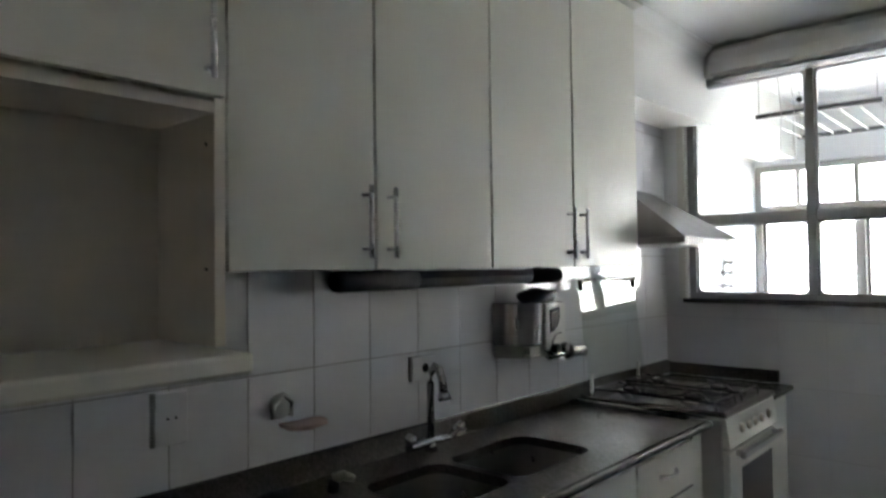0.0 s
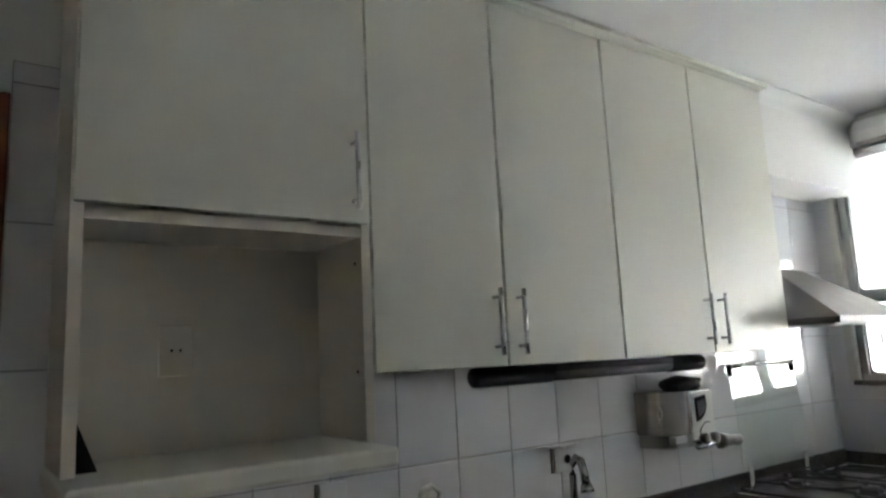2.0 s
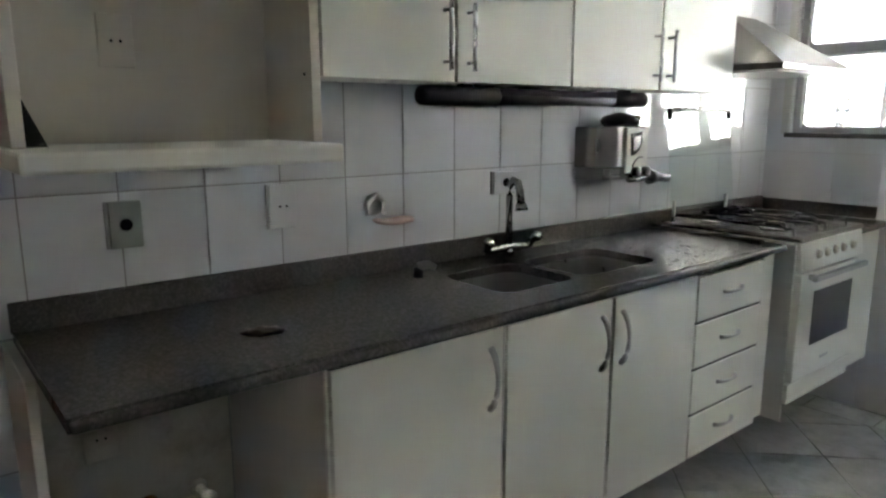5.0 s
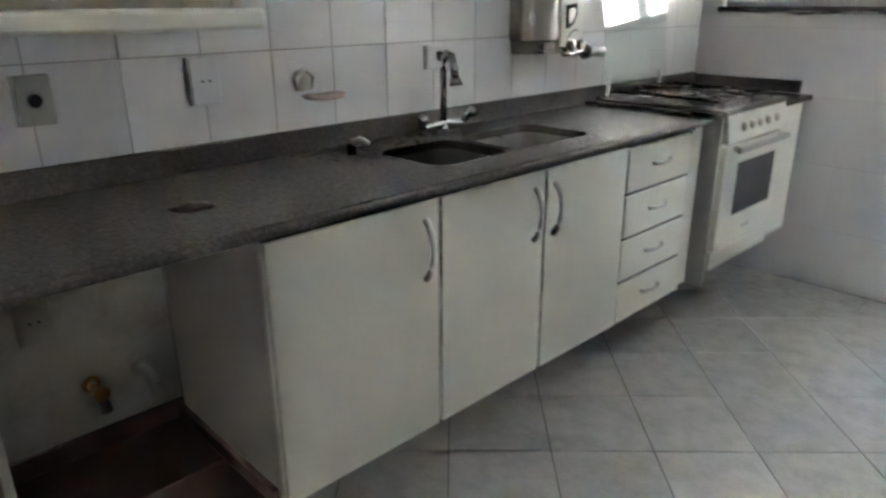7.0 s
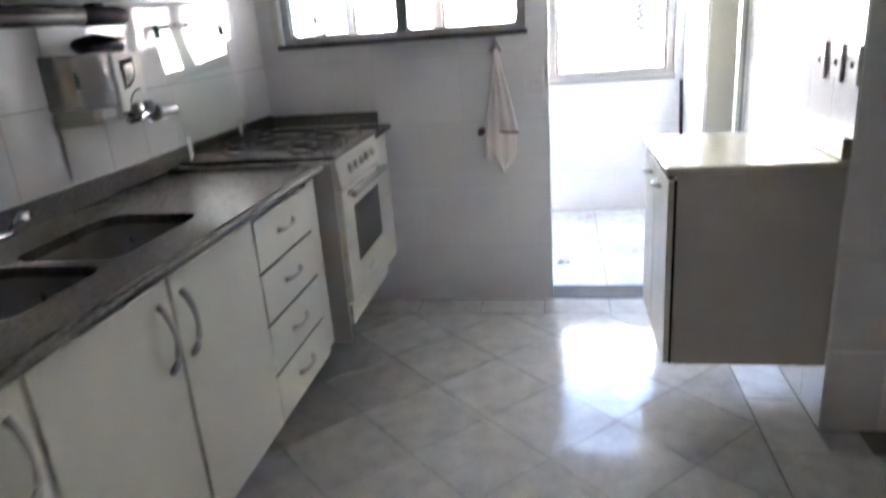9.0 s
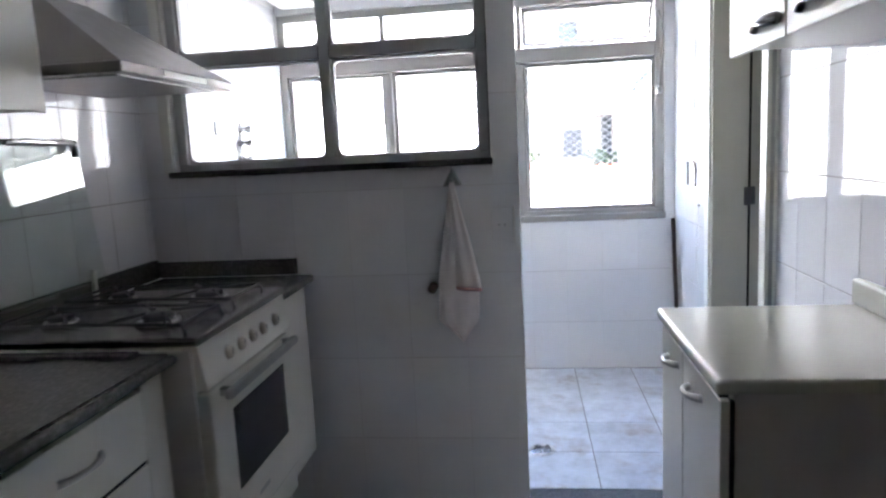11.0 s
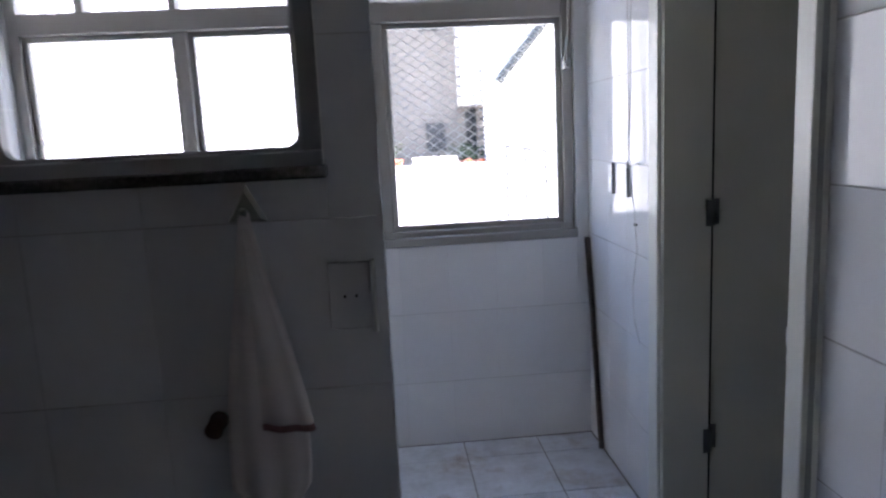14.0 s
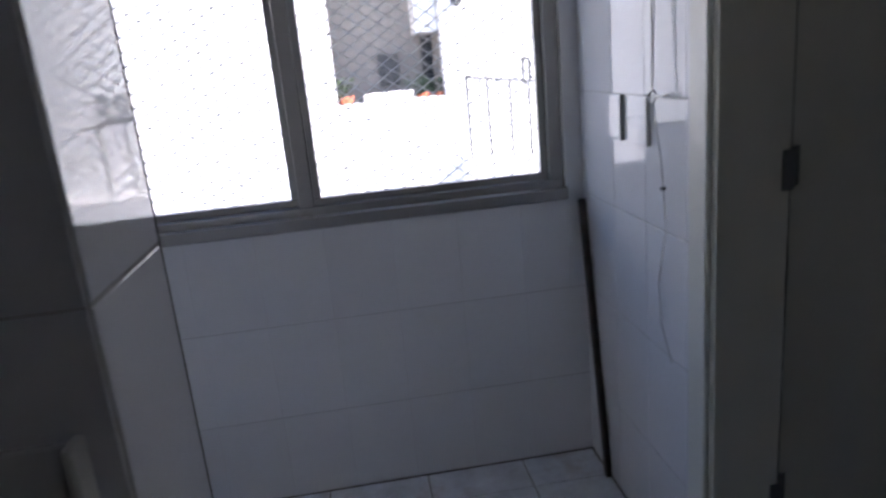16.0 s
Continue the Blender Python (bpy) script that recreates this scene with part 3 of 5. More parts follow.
part("diffuser", tube([(0.13, -1.979, 1.4125), (0.13, -1.421, 1.4125)], 0.024, n=16), DIFFUSER, lamp, "smoked grey diffuser tube", True)
for y in (-2.1, -1.35):
    part("bracket", box(0.115, y - 0.02, 1.436, 0.145, y + 0.02, 1.4475), BLACK, lamp)


# ---- kitchen: counter, base cabinets ----
CT, CB = 0.900, 0.874
top = bmesh.new()
HOLES = ((-2.225, -1.935), (-1.905, -1.535))
SX0, SX1 = 0.165, 0.440
box(SX1, -3.27, CB, 0.558, -0.955, CT, 0, top)
box(0.0, -3.27, CB, SX0, -0.955, CT - 0.0004, 0, top)
ys = [-3.27, HOLES[0][0], HOLES[0][1], HOLES[1][0], HOLES[1][1], -0.955]
for i in (0, 2, 4):
    box(SX0 - 0.002, ys[i], CB, SX1 + 0.012, ys[i + 1], CT - 0.0002, 0, top)
counter = thing("counter_top", (0.29, -2.1, CB), "long grey speckled granite counter with two sink cut-outs", "counter")
part("slab", top, GRANITE, counter)
part("nosing", box(0.5585, -3.27, CB + 0.004, 0.582, -0.955, CT - 0.001, 0.009, None, 3), GRANITE, counter, "rounded granite front edge")
stop = thing("granite_upstand", (0.01, -1.6, CT), "low grey granite upstand along the tiled wall", "upstand")
part("strip", box(0.0065, -3.275, CT, 0.026, -0.028, 0.966, 0.003), GRANITE, stop)
part("strip", box(0.0065, -0.027, CT, 0.535, -0.0065, 0.955, 0.003), GRANITE, stop)
part("edge_bar", box(0.03, -0.999, CT, 0.50, -0.968, CT + 0.011, 0.003), GRANITE, stop, "raised granite rim beside the stove")
ledge = solo("granite_end_piece", box(0.03, -0.372, CB, 0.600, -0.028, CT, 0.008), GRANITE, "grey granite slab filling the gap beside the stove", "counter")

sink = thing("double_sink", (0.30, -1.88, 0.74), "stainless steel double bowl sink set under granite", "sink")
for y0, y1 in HOLES:
    b = bmesh.new()
    bmesh.ops.create_cube(b, size=1)
    for v in b.verts:
        v.co = Vector(((SX0 + SX1) / 2 + v.co.x * (SX1 - SX0 + 0.006), (y0 + y1) / 2 + v.co.y * (y1 - y0 + 0.006), 0.80 + v.co.z * 0.185))
    bmesh.ops.delete(b, geom=[f for f in b.faces if f.normal.z > 0.9], context="FACES")
    bmesh.ops.bevel(b, geom=[e for e in b.edges if not e.is_boundary], offset=0.05, segments=5, affect="EDGES", profile=0.5)
    bowl = part("bowl", b, SINK_STEEL, sink, "", True)
    for cx, sx in ((SX0, 1), (SX1, -1)):
        for cy, sy in ((y0, 1), (y1, -1)):
            f = bmesh.new()
            r = 0.055
            pts = [(cx, cy)] + [(cx + sx * r * (1 - math.cos(a * math.pi / 16)), cy + sy * r * (1 - math.sin(a * math.pi / 16))) for a in range(9)]
            lo = [f.verts.new((x, y, CB)) for x, y in pts]
            hi = [f.verts.new((x, y, CT - 0.0003)) for x, y in pts]
            f.faces.new(lo)
            f.faces.new(hi[::-1])
            for i in range(len(pts)):
                f.faces.new((lo[i], lo[(i + 1) % len(pts)], hi[(i + 1) % len(pts)], hi[i]))
            part("corner_fillet", f, GRANITE, counter)
    part("drain", tube([((SX0 + SX1) / 2, (y0 + y1) / 2, 0.708), ((SX0 + SX1) / 2, (y0 + y1) / 2, 0.7115)], [0.042, 0.038], n=20), CHROME, sink, "chrome basket drain", True)

tap = thing("kitchen_tap", (0.075, -1.86, CT), "chrome two-handle mixer tap with a bent spout", "tap")
part("base", tube([(0.075, -1.955, 0.922), (0.075, -1.94, 0.925), (0.075, -1.86, 0.930), (0.075, -1.78, 0.925), (0.075, -1.765, 0.922)], [0.008, 0.011, 0.015, 0.011, 0.008], n=14), CHROME, tap, "", True)
part("foot", tube([(0.075, -1.86, CT), (0.075, -1.86, 0.93)], [0.020, 0.014], n=14), CHROME, tap, "", True)
part("spout", tube([(0.075, -1.86, 0.93), (0.075, -1.86, 1.02), (0.075, -1.86, 1.10), (0.079, -1.86, 1.135), (0.092, -1.858, 1.152), (0.108, -1.856, 1.145), (0.117, -1.854, 1.115), (0.122, -1.853, 1.075)], [0.012, 0.011, 0.011, 0.012, 0.013, 0.013, 0.013, 0.013], n=14), CHROME, tap, "", True)
part("aerator", tube([(0.122, -1.853, 1.078), (0.125, -1.852, 1.055)], [0.016, 0.022], n=14), CHROME, tap, "", True)
for s in (-1, 1):
    y = -1.86 + s * 0.095
    part("tap_handle", tube([(0.075, y, 0.925), (0.085, y + s * 0.008, 0.945), (0.10, y + s * 0.016, 0.958), (0.112, y + s * 0.02, 0.962)], [0.013, 0.012, 0.018, 0.012], n=12), CHROME, tap, "", True)

disp = thing("soap_pump", (0.14, -2.285, CT), "black and chrome soap pump head on the counter", "soap pump")
part("collar", tube([(0.14, -2.285, CT), (0.14, -2.285, 0.93)], [0.016, 0.013], n=14), BLACK, disp, "", True)
part("nozzle", tube([(0.14, -2.285, 0.93), (0.155, -2.265, 0.938), (0.172, -2.245, 0.928)], [0.013, 0.013, 0.008], n=12), VALVE_GREY, disp, "", True)
rag = bmesh.new()
bmesh.ops.create_icosphere(rag, subdivisions=3, radius=1)
for v in rag.verts:
    n = noise.noise(v.co * 2.2) * 0.5
    v.co = Vector((0.365 + v.co.x * 0.020 * (1 + n) + 0.012 * v.co.y, -2.86 + v.co.y * 0.040 * (1 + n), CT + 0.009 + max(-0.009, v.co.z * 0.010 * (1 + n))))
solo("scouring_pad", rag, DARK, "dark worn scouring pad lying on the granite", "pad", smooth=True)

FX, FB, FT = 0.547, 0.224, 0.859
BASE = ((-2.810, -2.332, "door"), (-2.332, -1.478, "pair"), (-1.478, -1.024, "drawers"))
for y0, y1, kind in BASE:
    word = {"door": "one door and a bow handle", "pair": "two doors and bow handles", "drawers": "four drawers and bow handles"}[kind]
    cab = thing("base_cabinet", (0.3, (y0 + y1) / 2, FB), "cream laminate base cabinet with " + word, "cabinet", "kitchen base cabinets")
    # Black sheet makes the gaps between fronts read as deep shade.
    part("shadow_gap", box(FX - 0.026, y0 + 0.019, FB + 0.02, FX - 0.0215, y1 - 0.019, CB - 0.002), BLACK, cab, "black sheet standing for shade behind the fronts")
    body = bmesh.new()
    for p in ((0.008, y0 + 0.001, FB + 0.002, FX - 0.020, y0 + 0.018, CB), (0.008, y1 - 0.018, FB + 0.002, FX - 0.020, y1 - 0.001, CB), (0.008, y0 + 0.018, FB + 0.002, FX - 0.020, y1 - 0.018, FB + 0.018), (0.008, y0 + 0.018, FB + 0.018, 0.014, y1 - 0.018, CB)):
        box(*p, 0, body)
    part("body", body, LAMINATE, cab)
    # Black filler painted as the shadow line below the counter nosing.
    part("top_shade", box(FX - 0.0195, y0 + 0.003, FT + 0.0008, FX - 0.004, y1 - 0.003, CB - 0.001), BLACK, cab, "black strip standing for shade under the counter edge")
    if kind == "door":
        # Darker sheet over the cream body gives this side its shade.
        part("side_panel", box(0.022, y0 - 0.004, FB + 0.002, FX - 0.019, y0 + 0.0008, CB - 0.001, 0.001), SHADED_SIDE, cab, "cream side panel toned beige-grey for shade")
    if kind == "drawers":
        hgt = (FT - FB) / 4
        for k in range(4):
            z0 = FB + k * hgt
            dr = part("drawer_front", box(FX - 0.018, y0 + 0.004, z0 + 0.0015, FX, y1 - 0.030, z0 + hgt - 0.0085, 0.003), LAMINATE, cab)
            if k < 3:
                # Black filler in each drawer gap in place of real shade.
                part("shadow_gap", box(FX - 0.016, y0 + 0.006, z0 + hgt - 0.0080, FX - 0.005, y1 - 0.032, z0 + hgt + 0.0010), BLACK, cab, "black strip standing for shade between the drawers")
            ym = (y0 + y1) / 2 - 0.012
            zz = z0 + hgt * 0.52
            bow_handle((FX, ym - 0.060, zz), (FX, ym + 0.060, zz), (0.021, 0, 0), dr, 0.006)
        part("filler", box(FX - 0.02, y1 - 0.026, FB, FX - 0.003, y1, FT, 0.002), LAMINATE, cab)
    else:
        n = 1 if kind == "door" else 2
        mids = [y0 + (y1 - y0) * i / n for i in range(n + 1)]
        if n == 2:
            mids[1] = -1.914
        for k in range(n):
            door = part("door", box(FX - 0.018, mids[k] + (0.011 if kind == "pair" else 0.004), FB, FX, mids[k + 1] - 0.004, FT, 0.003), LAMINATE, cab)
            if kind == "pair":
                part("stile", box(FX - 0.0195, mids[k] + 0.0005, FB + 0.003, FX - 0.007, mids[k] + 0.0095, FT, 0.001), SHADED_SIDE, cab, "cream strip toned beige-grey for shade beside the door")
            hy = mids[k + 1] - 0.045 if k == 0 else mids[k] + 0.045
            bow_handle((FX, hy, 0.660), (FX, hy, 0.815), (0.027, 0, 0), door)

filler = solo("filler_panel", box(0.02, -1.020, 0.235, FX - 0.010, -0.955, CB, 0.003), LAMINATE, "cream filler panel between drawers and stove", "panel")
endcab = solo("filler_panel", box(0.30, -0.365, 0.285, 0.585, -0.10, CB, 0.003), STOVE_WHITE, "cream filler panel between the stove and wall", "panel")
end_support = solo("support_panel", box(0.008, -3.292, 0.0, 0.30, -3.272, CB + 0.01, 0.003), LAMINATE, "white support panel under the counter end", "panel")
plinth = solo("plinth", box(0.0065, -3.270, -0.005, 0.28, -0.02, 0.222, 0.004), RED_STONE, "dark red stone plinth under the base cabinets", "plinth", kind="structure")
skirt = solo("trim_skirting", box(0.0065, -3.268, 0.2225, 0.020, -2.812, 0.278, 0.003, box(0.02, -2.832, 0.2225, 0.52, -2.815, 0.262, 0.003)), RED_STONE, "dark red stone skirting inside the open bay", "skirting", kind="structure")

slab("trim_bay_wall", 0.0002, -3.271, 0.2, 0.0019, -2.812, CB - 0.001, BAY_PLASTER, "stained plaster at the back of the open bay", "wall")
for y, m, lab in ((-3.03, BRASS, "old brass water valve on the wall under the counter"), (-2.905, PALE_SIDE, "grimy white plastic water outlet under the counter")):
    v = thing("water_valve", (0.0, y, 0.37), lab, "valve")
    part("stem", tube([(0.004, y, 0.405), (0.06, y, 0.405)], [0.013, 0.012], n=12), m, v, "", True)
    part("flange", tube([(0.006, y, 0.405), (0.012, y, 0.405)], [0.024, 0.020], n=16), m, v, "", True)
    part("elbow", tube([(0.058, y, 0.418), (0.06, y, 0.40), (0.062, y + 0.006, 0.375), (0.064, y + 0.01, 0.35)], [0.012, 0.015, 0.013, 0.014], n=12), RUST if m is BRASS else m, v, "", True)
    part("knob", tube([(0.06, y, 0.405), (0.085, y, 0.412)], [0.015, 0.020], n=10), m, v, "", True)


# ---- kitchen: stove and hood ----
SY0, SY1 = -0.925, -0.378
stove = thing("gas_stove", (0.35, -0.65, 0.28), "white enamel four-burner gas stove with a glass oven door", "stove")
part("body", box(0.045, SY0, 0.285, 0.585, SY1, 0.905, 0.004), STOVE_WHITE, stove)
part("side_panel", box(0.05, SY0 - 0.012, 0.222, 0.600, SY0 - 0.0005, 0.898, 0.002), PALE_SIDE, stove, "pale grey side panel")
b = bmesh.new()
for y0, y1 in ((SY0, SY1),):
    prof = [(0.586, 0.800), (0.628, 0.800), (0.612, 0.905), (0.586, 0.915)]
    a = [b.verts.new((x, y0, z)) for x, z in prof]
    c = [b.verts.new((x, y1, z)) for x, z in prof]
    for i in range(4):
        b.faces.new((a[i], a[(i + 1) % 4], c[(i + 1) % 4], c[i]))
    b.faces.new(a)
    b.faces.new(c[::-1])
bmesh.ops.bevel(b, geom=list(b.edges), offset=0.004, segments=2, affect="EDGES", profile=0.5)
panel = part("control_panel", b, STOVE_WHITE, stove)
for k in range(5):
    y = SY0 + 0.132 + k * 0.073 + (0.018 if k == 4 else 0.0)
    kn = part("knob", tube([(0.618, y, 0.852), (0.628, y, 0.8535), (0.633, y, 0.854)], [0.017, 0.016, 0.012], n=16), KNOB_BEIGE, stove, "worn beige control knob", True)
    part("knob_ring", tube([(0.6165, y, 0.852), (0.6205, y, 0.8525)], [0.0205, 0.0195], n=16), PALE_SIDE, kn, "pale ring", True)
    part("knob_mark", box(0.6325, y - 0.0015, 0.848, 0.6345, y + 0.0015, 0.864), GREY_PLASTIC, kn)
door = part("oven_door", box(0.586, SY0 + 0.012, 0.372, 0.622, SY1 - 0.006, 0.788, 0.008), STOVE_WHITE, stove)
part("oven_window", box(0.6215, SY0 + 0.125, 0.500, 0.6245, SY1 - 0.075, 0.712, 0.0012), OVEN_GLASS, door, "dark glass oven window")
part("oven_handle", box(0.640, SY0 + 0.045, 0.762, 0.662, SY1 - 0.030, 0.786, 0.008, None, 3), ALUMINIUM, door, "dull aluminium oven handle bar")
for y in (SY0 + 0.075, SY1 - 0.055):
    part("handle_post", box(0.618, y - 0.010, 0.764, 0.652, y + 0.010, 0.784, 0.003), STEEL, door)
part("badge", box(0.6215, -0.69, 0.425, 0.6232, -0.62, 0.437), GREY_PLASTIC, door)
part("bottom_panel", box(0.590, SY0 + 0.004, 0.288, 0.612, SY1 - 0.002, 0.366, 0.004), STOVE_WHITE, stove)
part("cooktop", box(0.04, SY0 - 0.010, 0.906, 0.618, SY1 + 0.004, 0.926, 0.006), STOVE_TOP, stove, "stained steel cooktop")
for bx in (0.19, 0.45):
    for by in (-0.79, -0.52):
        r = 0.045 if bx > 0.3 else 0.036
        bu = part("burner", tube([(bx, by, 0.926), (bx, by, 0.936), (bx, by, 0.940)], [r * 1.25, r * 1.2, r * 1.0], n=20), BURNER, stove, "", True)
        part("burner_cap", tube([(bx, by, 0.940), (bx, by, 0.948), (bx, by, 0.950)], [r * 0.85, r * 0.85, r * 0.72], n=18), CAST_IRON, bu, "", True)
for by in (-0.79, -0.52):
    g = bmesh.new()
    W = 0.0042
    for sy in (-0.098, 0.098):
        tube([(0.075, by + sy, 0.927), (0.080, by + sy, 0.947), (0.32, by + sy, 0.950), (0.560, by + sy, 0.947), (0.568, by + sy, 0.927)], W, g, 6)
    for bx in (0.19, 0.45):
        for dx, dy in ((1, 1), (-1, 1), (1, -1), (-1, -1)):
            tube([(bx + dx * 0.022, by + dy * 0.020, 0.957), (bx + dx * 0.034, by + dy * 0.030, 0.954), (bx + dx * 0.085, by + dy * 0.096, 0.949)], W, g, 6)
    for cx in (0.082, 0.558):
        tube([(cx, by - 0.098, 0.947), (cx, by + 0.098, 0.947)], W, g, 6)
    part("pan_grate", g, CAST_IRON, stove, "black wire pan grate")
lid_tilt = Matrix.Translation((0.068, 0, 0.935)) @ Matrix.Rotation(radians(-6.5), 4, "Y") @ Matrix.Translation((-0.060, 0, -0.935))
b = box(0.057, -0.900, 0.945, 0.063, -0.400, 1.385, 0.002)
bmesh.ops.transform(b, matrix=lid_tilt, verts=b.verts)
lid = part("glass_lid", b, LID_GLASS, stove, "raised green-tinted glass lid")
lid.visible_shadow = False
b = tube([(0.060, -0.885, 1.372), (0.078, -0.87, 1.384), (0.082, -0.65, 1.388), (0.078, -0.43, 1.384), (0.060, -0.415, 1.372)], 0.008)
bmesh.ops.transform(b, matrix=lid_tilt, verts=b.verts)
part("lid_rail", b, STEEL, lid, "steel rail on the lid", True)
for y in (-0.885, -0.415):
    b = box(0.054, y - 0.008, 1.345, 0.072, y + 0.008, 1.390, 0.004)
    bmesh.ops.transform(b, matrix=lid_tilt, verts=b.verts)
    part("lid_bracket", b, DARK_PAINT, lid, "dark lid clamp")
for y in (-0.87, -0.45):
    part("lid_hinge", tube([(0.058, y, 0.925), (0.058, y, 1.005)], 0.008, n=8), WHITE_PLASTIC, stove, "white lid hinge post", True)

hood = thing("range_hood", (0.2, -0.47, 1.52), "brushed steel wedge-shaped range hood over the stove", "range hood")
b = bmesh.new()
H0, H1 = -0.790, -0.175
low = [b.verts.new(p) for p in ((0.001, H0, 1.556), (0.425, H0, 1.556), (0.425, H1, 1.556), (0.001, H1, 1.556))]
hi = [b.verts.new(p) for p in ((0.001, -0.60, 1.778), (0.09, -0.60, 1.778), (0.09, -0.36, 1.778), (0.001, -0.36, 1.778))]
for i in range(4):
    b.faces.new((low[i], low[(i + 1) % 4], hi[(i + 1) % 4], hi[i]))
b.faces.new(hi)
b.faces.new(low[::-1])
part("canopy", b, HOOD_STEEL, hood)
part("lip", box(0.001, H0, 1.530, 0.427, H1, 1.5555, 0.003), HOOD_STEEL, hood)
part("control_strip", box(0.4272, -0.60, 1.535, 0.4288, -0.36, 1.551), WHITE_PLASTIC, hood, "pale control strip")
part("filter", box(0.05, H0 + 0.04, 1.526, 0.39, H1 - 0.04, 1.5298), ALUMINIUM, hood, "metal mesh filter")


# ---- kitchen: things on the wall ----
def plate(name, label, y0, z0, y1, z1, material, holes=2, x=TILE_T, shadow=0.010, side=1, cat="socket"):
    s = thing(name, (x, (y0 + y1) / 2, z0), label, cat)
    part("plate", box(x + 0.0005, y0, z0, x + shadow, y1, z1, 0.003), material, s)
    ym, zm = (y0 + y1) / 2, (z0 + z1) / 2
    for k in range(holes):
        yy = ym + (k - (holes - 1) / 2) * 0.019
        part("hole", tube([(x + shadow - 0.002, yy, zm), (x + shadow + 0.0008, yy, zm)], 0.0033 if holes > 1 else 0.014, n=12), BLACK, s)
    if side:
        # Grey strip drawn as the shadow along the plate's left side.
        part("side_shade", box(x + 0.0004, y0 - 0.007, z0 + 0.001, x + 0.007, y0 - 0.0005, z1 - 0.001), WINDOW_GREY, s, "grey strip standing for the plate's shaded side")
    return s


plate("outlet_cover", "grey outlet plate with one round dark hole", -3.062, 1.056, -2.990, 1.165, GREY_PLASTIC, 1, shadow=0.012)
plate("wall_socket", "white two-pin wall socket on the tiles", -2.672, 1.062, -2.595, 1.180, TILE, 2)
plate("wall_switch", "white wall switch plate beside the tap", -1.872, 1.098, -1.760, 1.174, TILE, 1, shadow=0.012, cat="switch")
plate("wall_socket", "white wall socket inside the open niche", -3.052, 1.460, -2.976, 1.575, LAMINATE_IN, 2, x=0.0085, shadow=0.006, side=0)
plate("wall_socket", "white wall socket under the counter", -3.16, 0.555, -3.085, 0.665, BAY_PLASTER, 2, side=0)

dish = thing("soap_dish", (0.03, -2.32, 1.05), "pale pink plastic soap dish stuck on the tiles", "soap dish")
part("tray", tube([(0.062, -2.375, 1.063), (0.062, -2.36, 1.060), (0.062, -2.32, 1.057), (0.062, -2.27, 1.060), (0.062, -2.255, 1.064)], [0.02, 0.040, 0.045, 0.040, 0.02], n=16, flat=0.22), PINK_PLASTIC, dish, "", True)
part("back_plate", tube([(TILE_T, -2.345, 1.10), (0.014, -2.345, 1.10)], [0.032, 0.028], n=20), WHITE_PLASTIC, dish, "", True)
part("loop", tube([(0.012, -2.372, 1.075), (0.02, -2.372, 1.11), (0.02, -2.345, 1.132), (0.02, -2.318, 1.11), (0.012, -2.318, 1.075)], 0.007), WHITE_PLASTIC, dish, "", True)

filt = thing("water_purifier", (0.08, -1.33, 1.12), "silver and white wall water purifier with a black top", "water purifier")
def prism(plan, z0, z1):
    """An upright block over a plan of (x, y) corners."""
    b = bmesh.new()
    lo = [b.verts.new((x, y, z0)) for x, y in plan]
    hi = [b.verts.new((x, y, z1)) for x, y in plan]
    b.faces.new(lo)
    b.faces.new(hi[::-1])
    for q in range(len(plan)):
        b.faces.new((lo[q], lo[(q + 1) % len(plan)], hi[(q + 1) % len(plan)], hi[q]))
    return b


BEND = [(0.008 + 0.130 * math.cos(a * math.pi / 24), -1.337 - 0.118 * math.sin(a * math.pi / 24)) for a in range(13)]
shell = prism([(TILE_T, -1.205), (0.134, -1.205), (0.138, -1.215)] + BEND + [(TILE_T, -1.4555)], 1.172, 1.318)
bmesh.ops.bevel(shell, geom=[e for e in shell.edges if abs(e.verts[0].co.z - e.verts[1].co.z) < 1e-5], offset=0.005, segments=2, affect="EDGES", profile=0.5)
part("body", shell, SILVER_PLASTIC, filt, "silver body with a rounded side", True)
part("foot", prism([(TILE_T, -1.21), (0.118, -1.21)] + [(x * 0.86, y + 0.010) for x, y in BEND] + [(TILE_T, -1.446)], 1.126, 1.1715), GREY_PLASTIC, filt, "grey lower body")
part("front_panel", box(0.1365, -1.335, 1.150, 0.1445, -1.206, 1.314, 0.003, None, 2), WHITE_PLASTIC, filt, "pale front panel")
tear = [(-1.315, 1.292), (-1.250, 1.300), (-1.247, 1.262), (-1.262, 1.232), (-1.290, 1.215), (-1.312, 1.212)]
for k, (grow, x0, x1, m, nm) in enumerate(((1.0, 0.1455, 0.1475, BLACK, "gauge_frame"), (0.66, 0.147, 0.149, SILVER_PLASTIC, "gauge_face"))):
    b = bmesh.new()
    pts = [(-1.282 + (y + 1.282) * grow, 1.257 + (z - 1.257) * grow) for y, z in tear]
    lo = [b.verts.new((x0, y, z)) for y, z in pts]
    hi = [b.verts.new((x1, y, z)) for y, z in pts]
    b.faces.new(lo)
    b.faces.new(hi[::-1])
    for q in range(len(pts)):
        b.faces.new((lo[q], lo[(q + 1) % len(pts)], hi[(q + 1) % len(pts)], hi[q]))
    part(nm, b, m, filt, "dark teardrop gauge frame" if k == 0 else "")
part("swoosh", tube(arc((0.1470, -1.30, 1.170), (0.1470, -1.240, 1.205), (0, -0.006, 0.012)), 0.002, n=6), BLACK, filt)
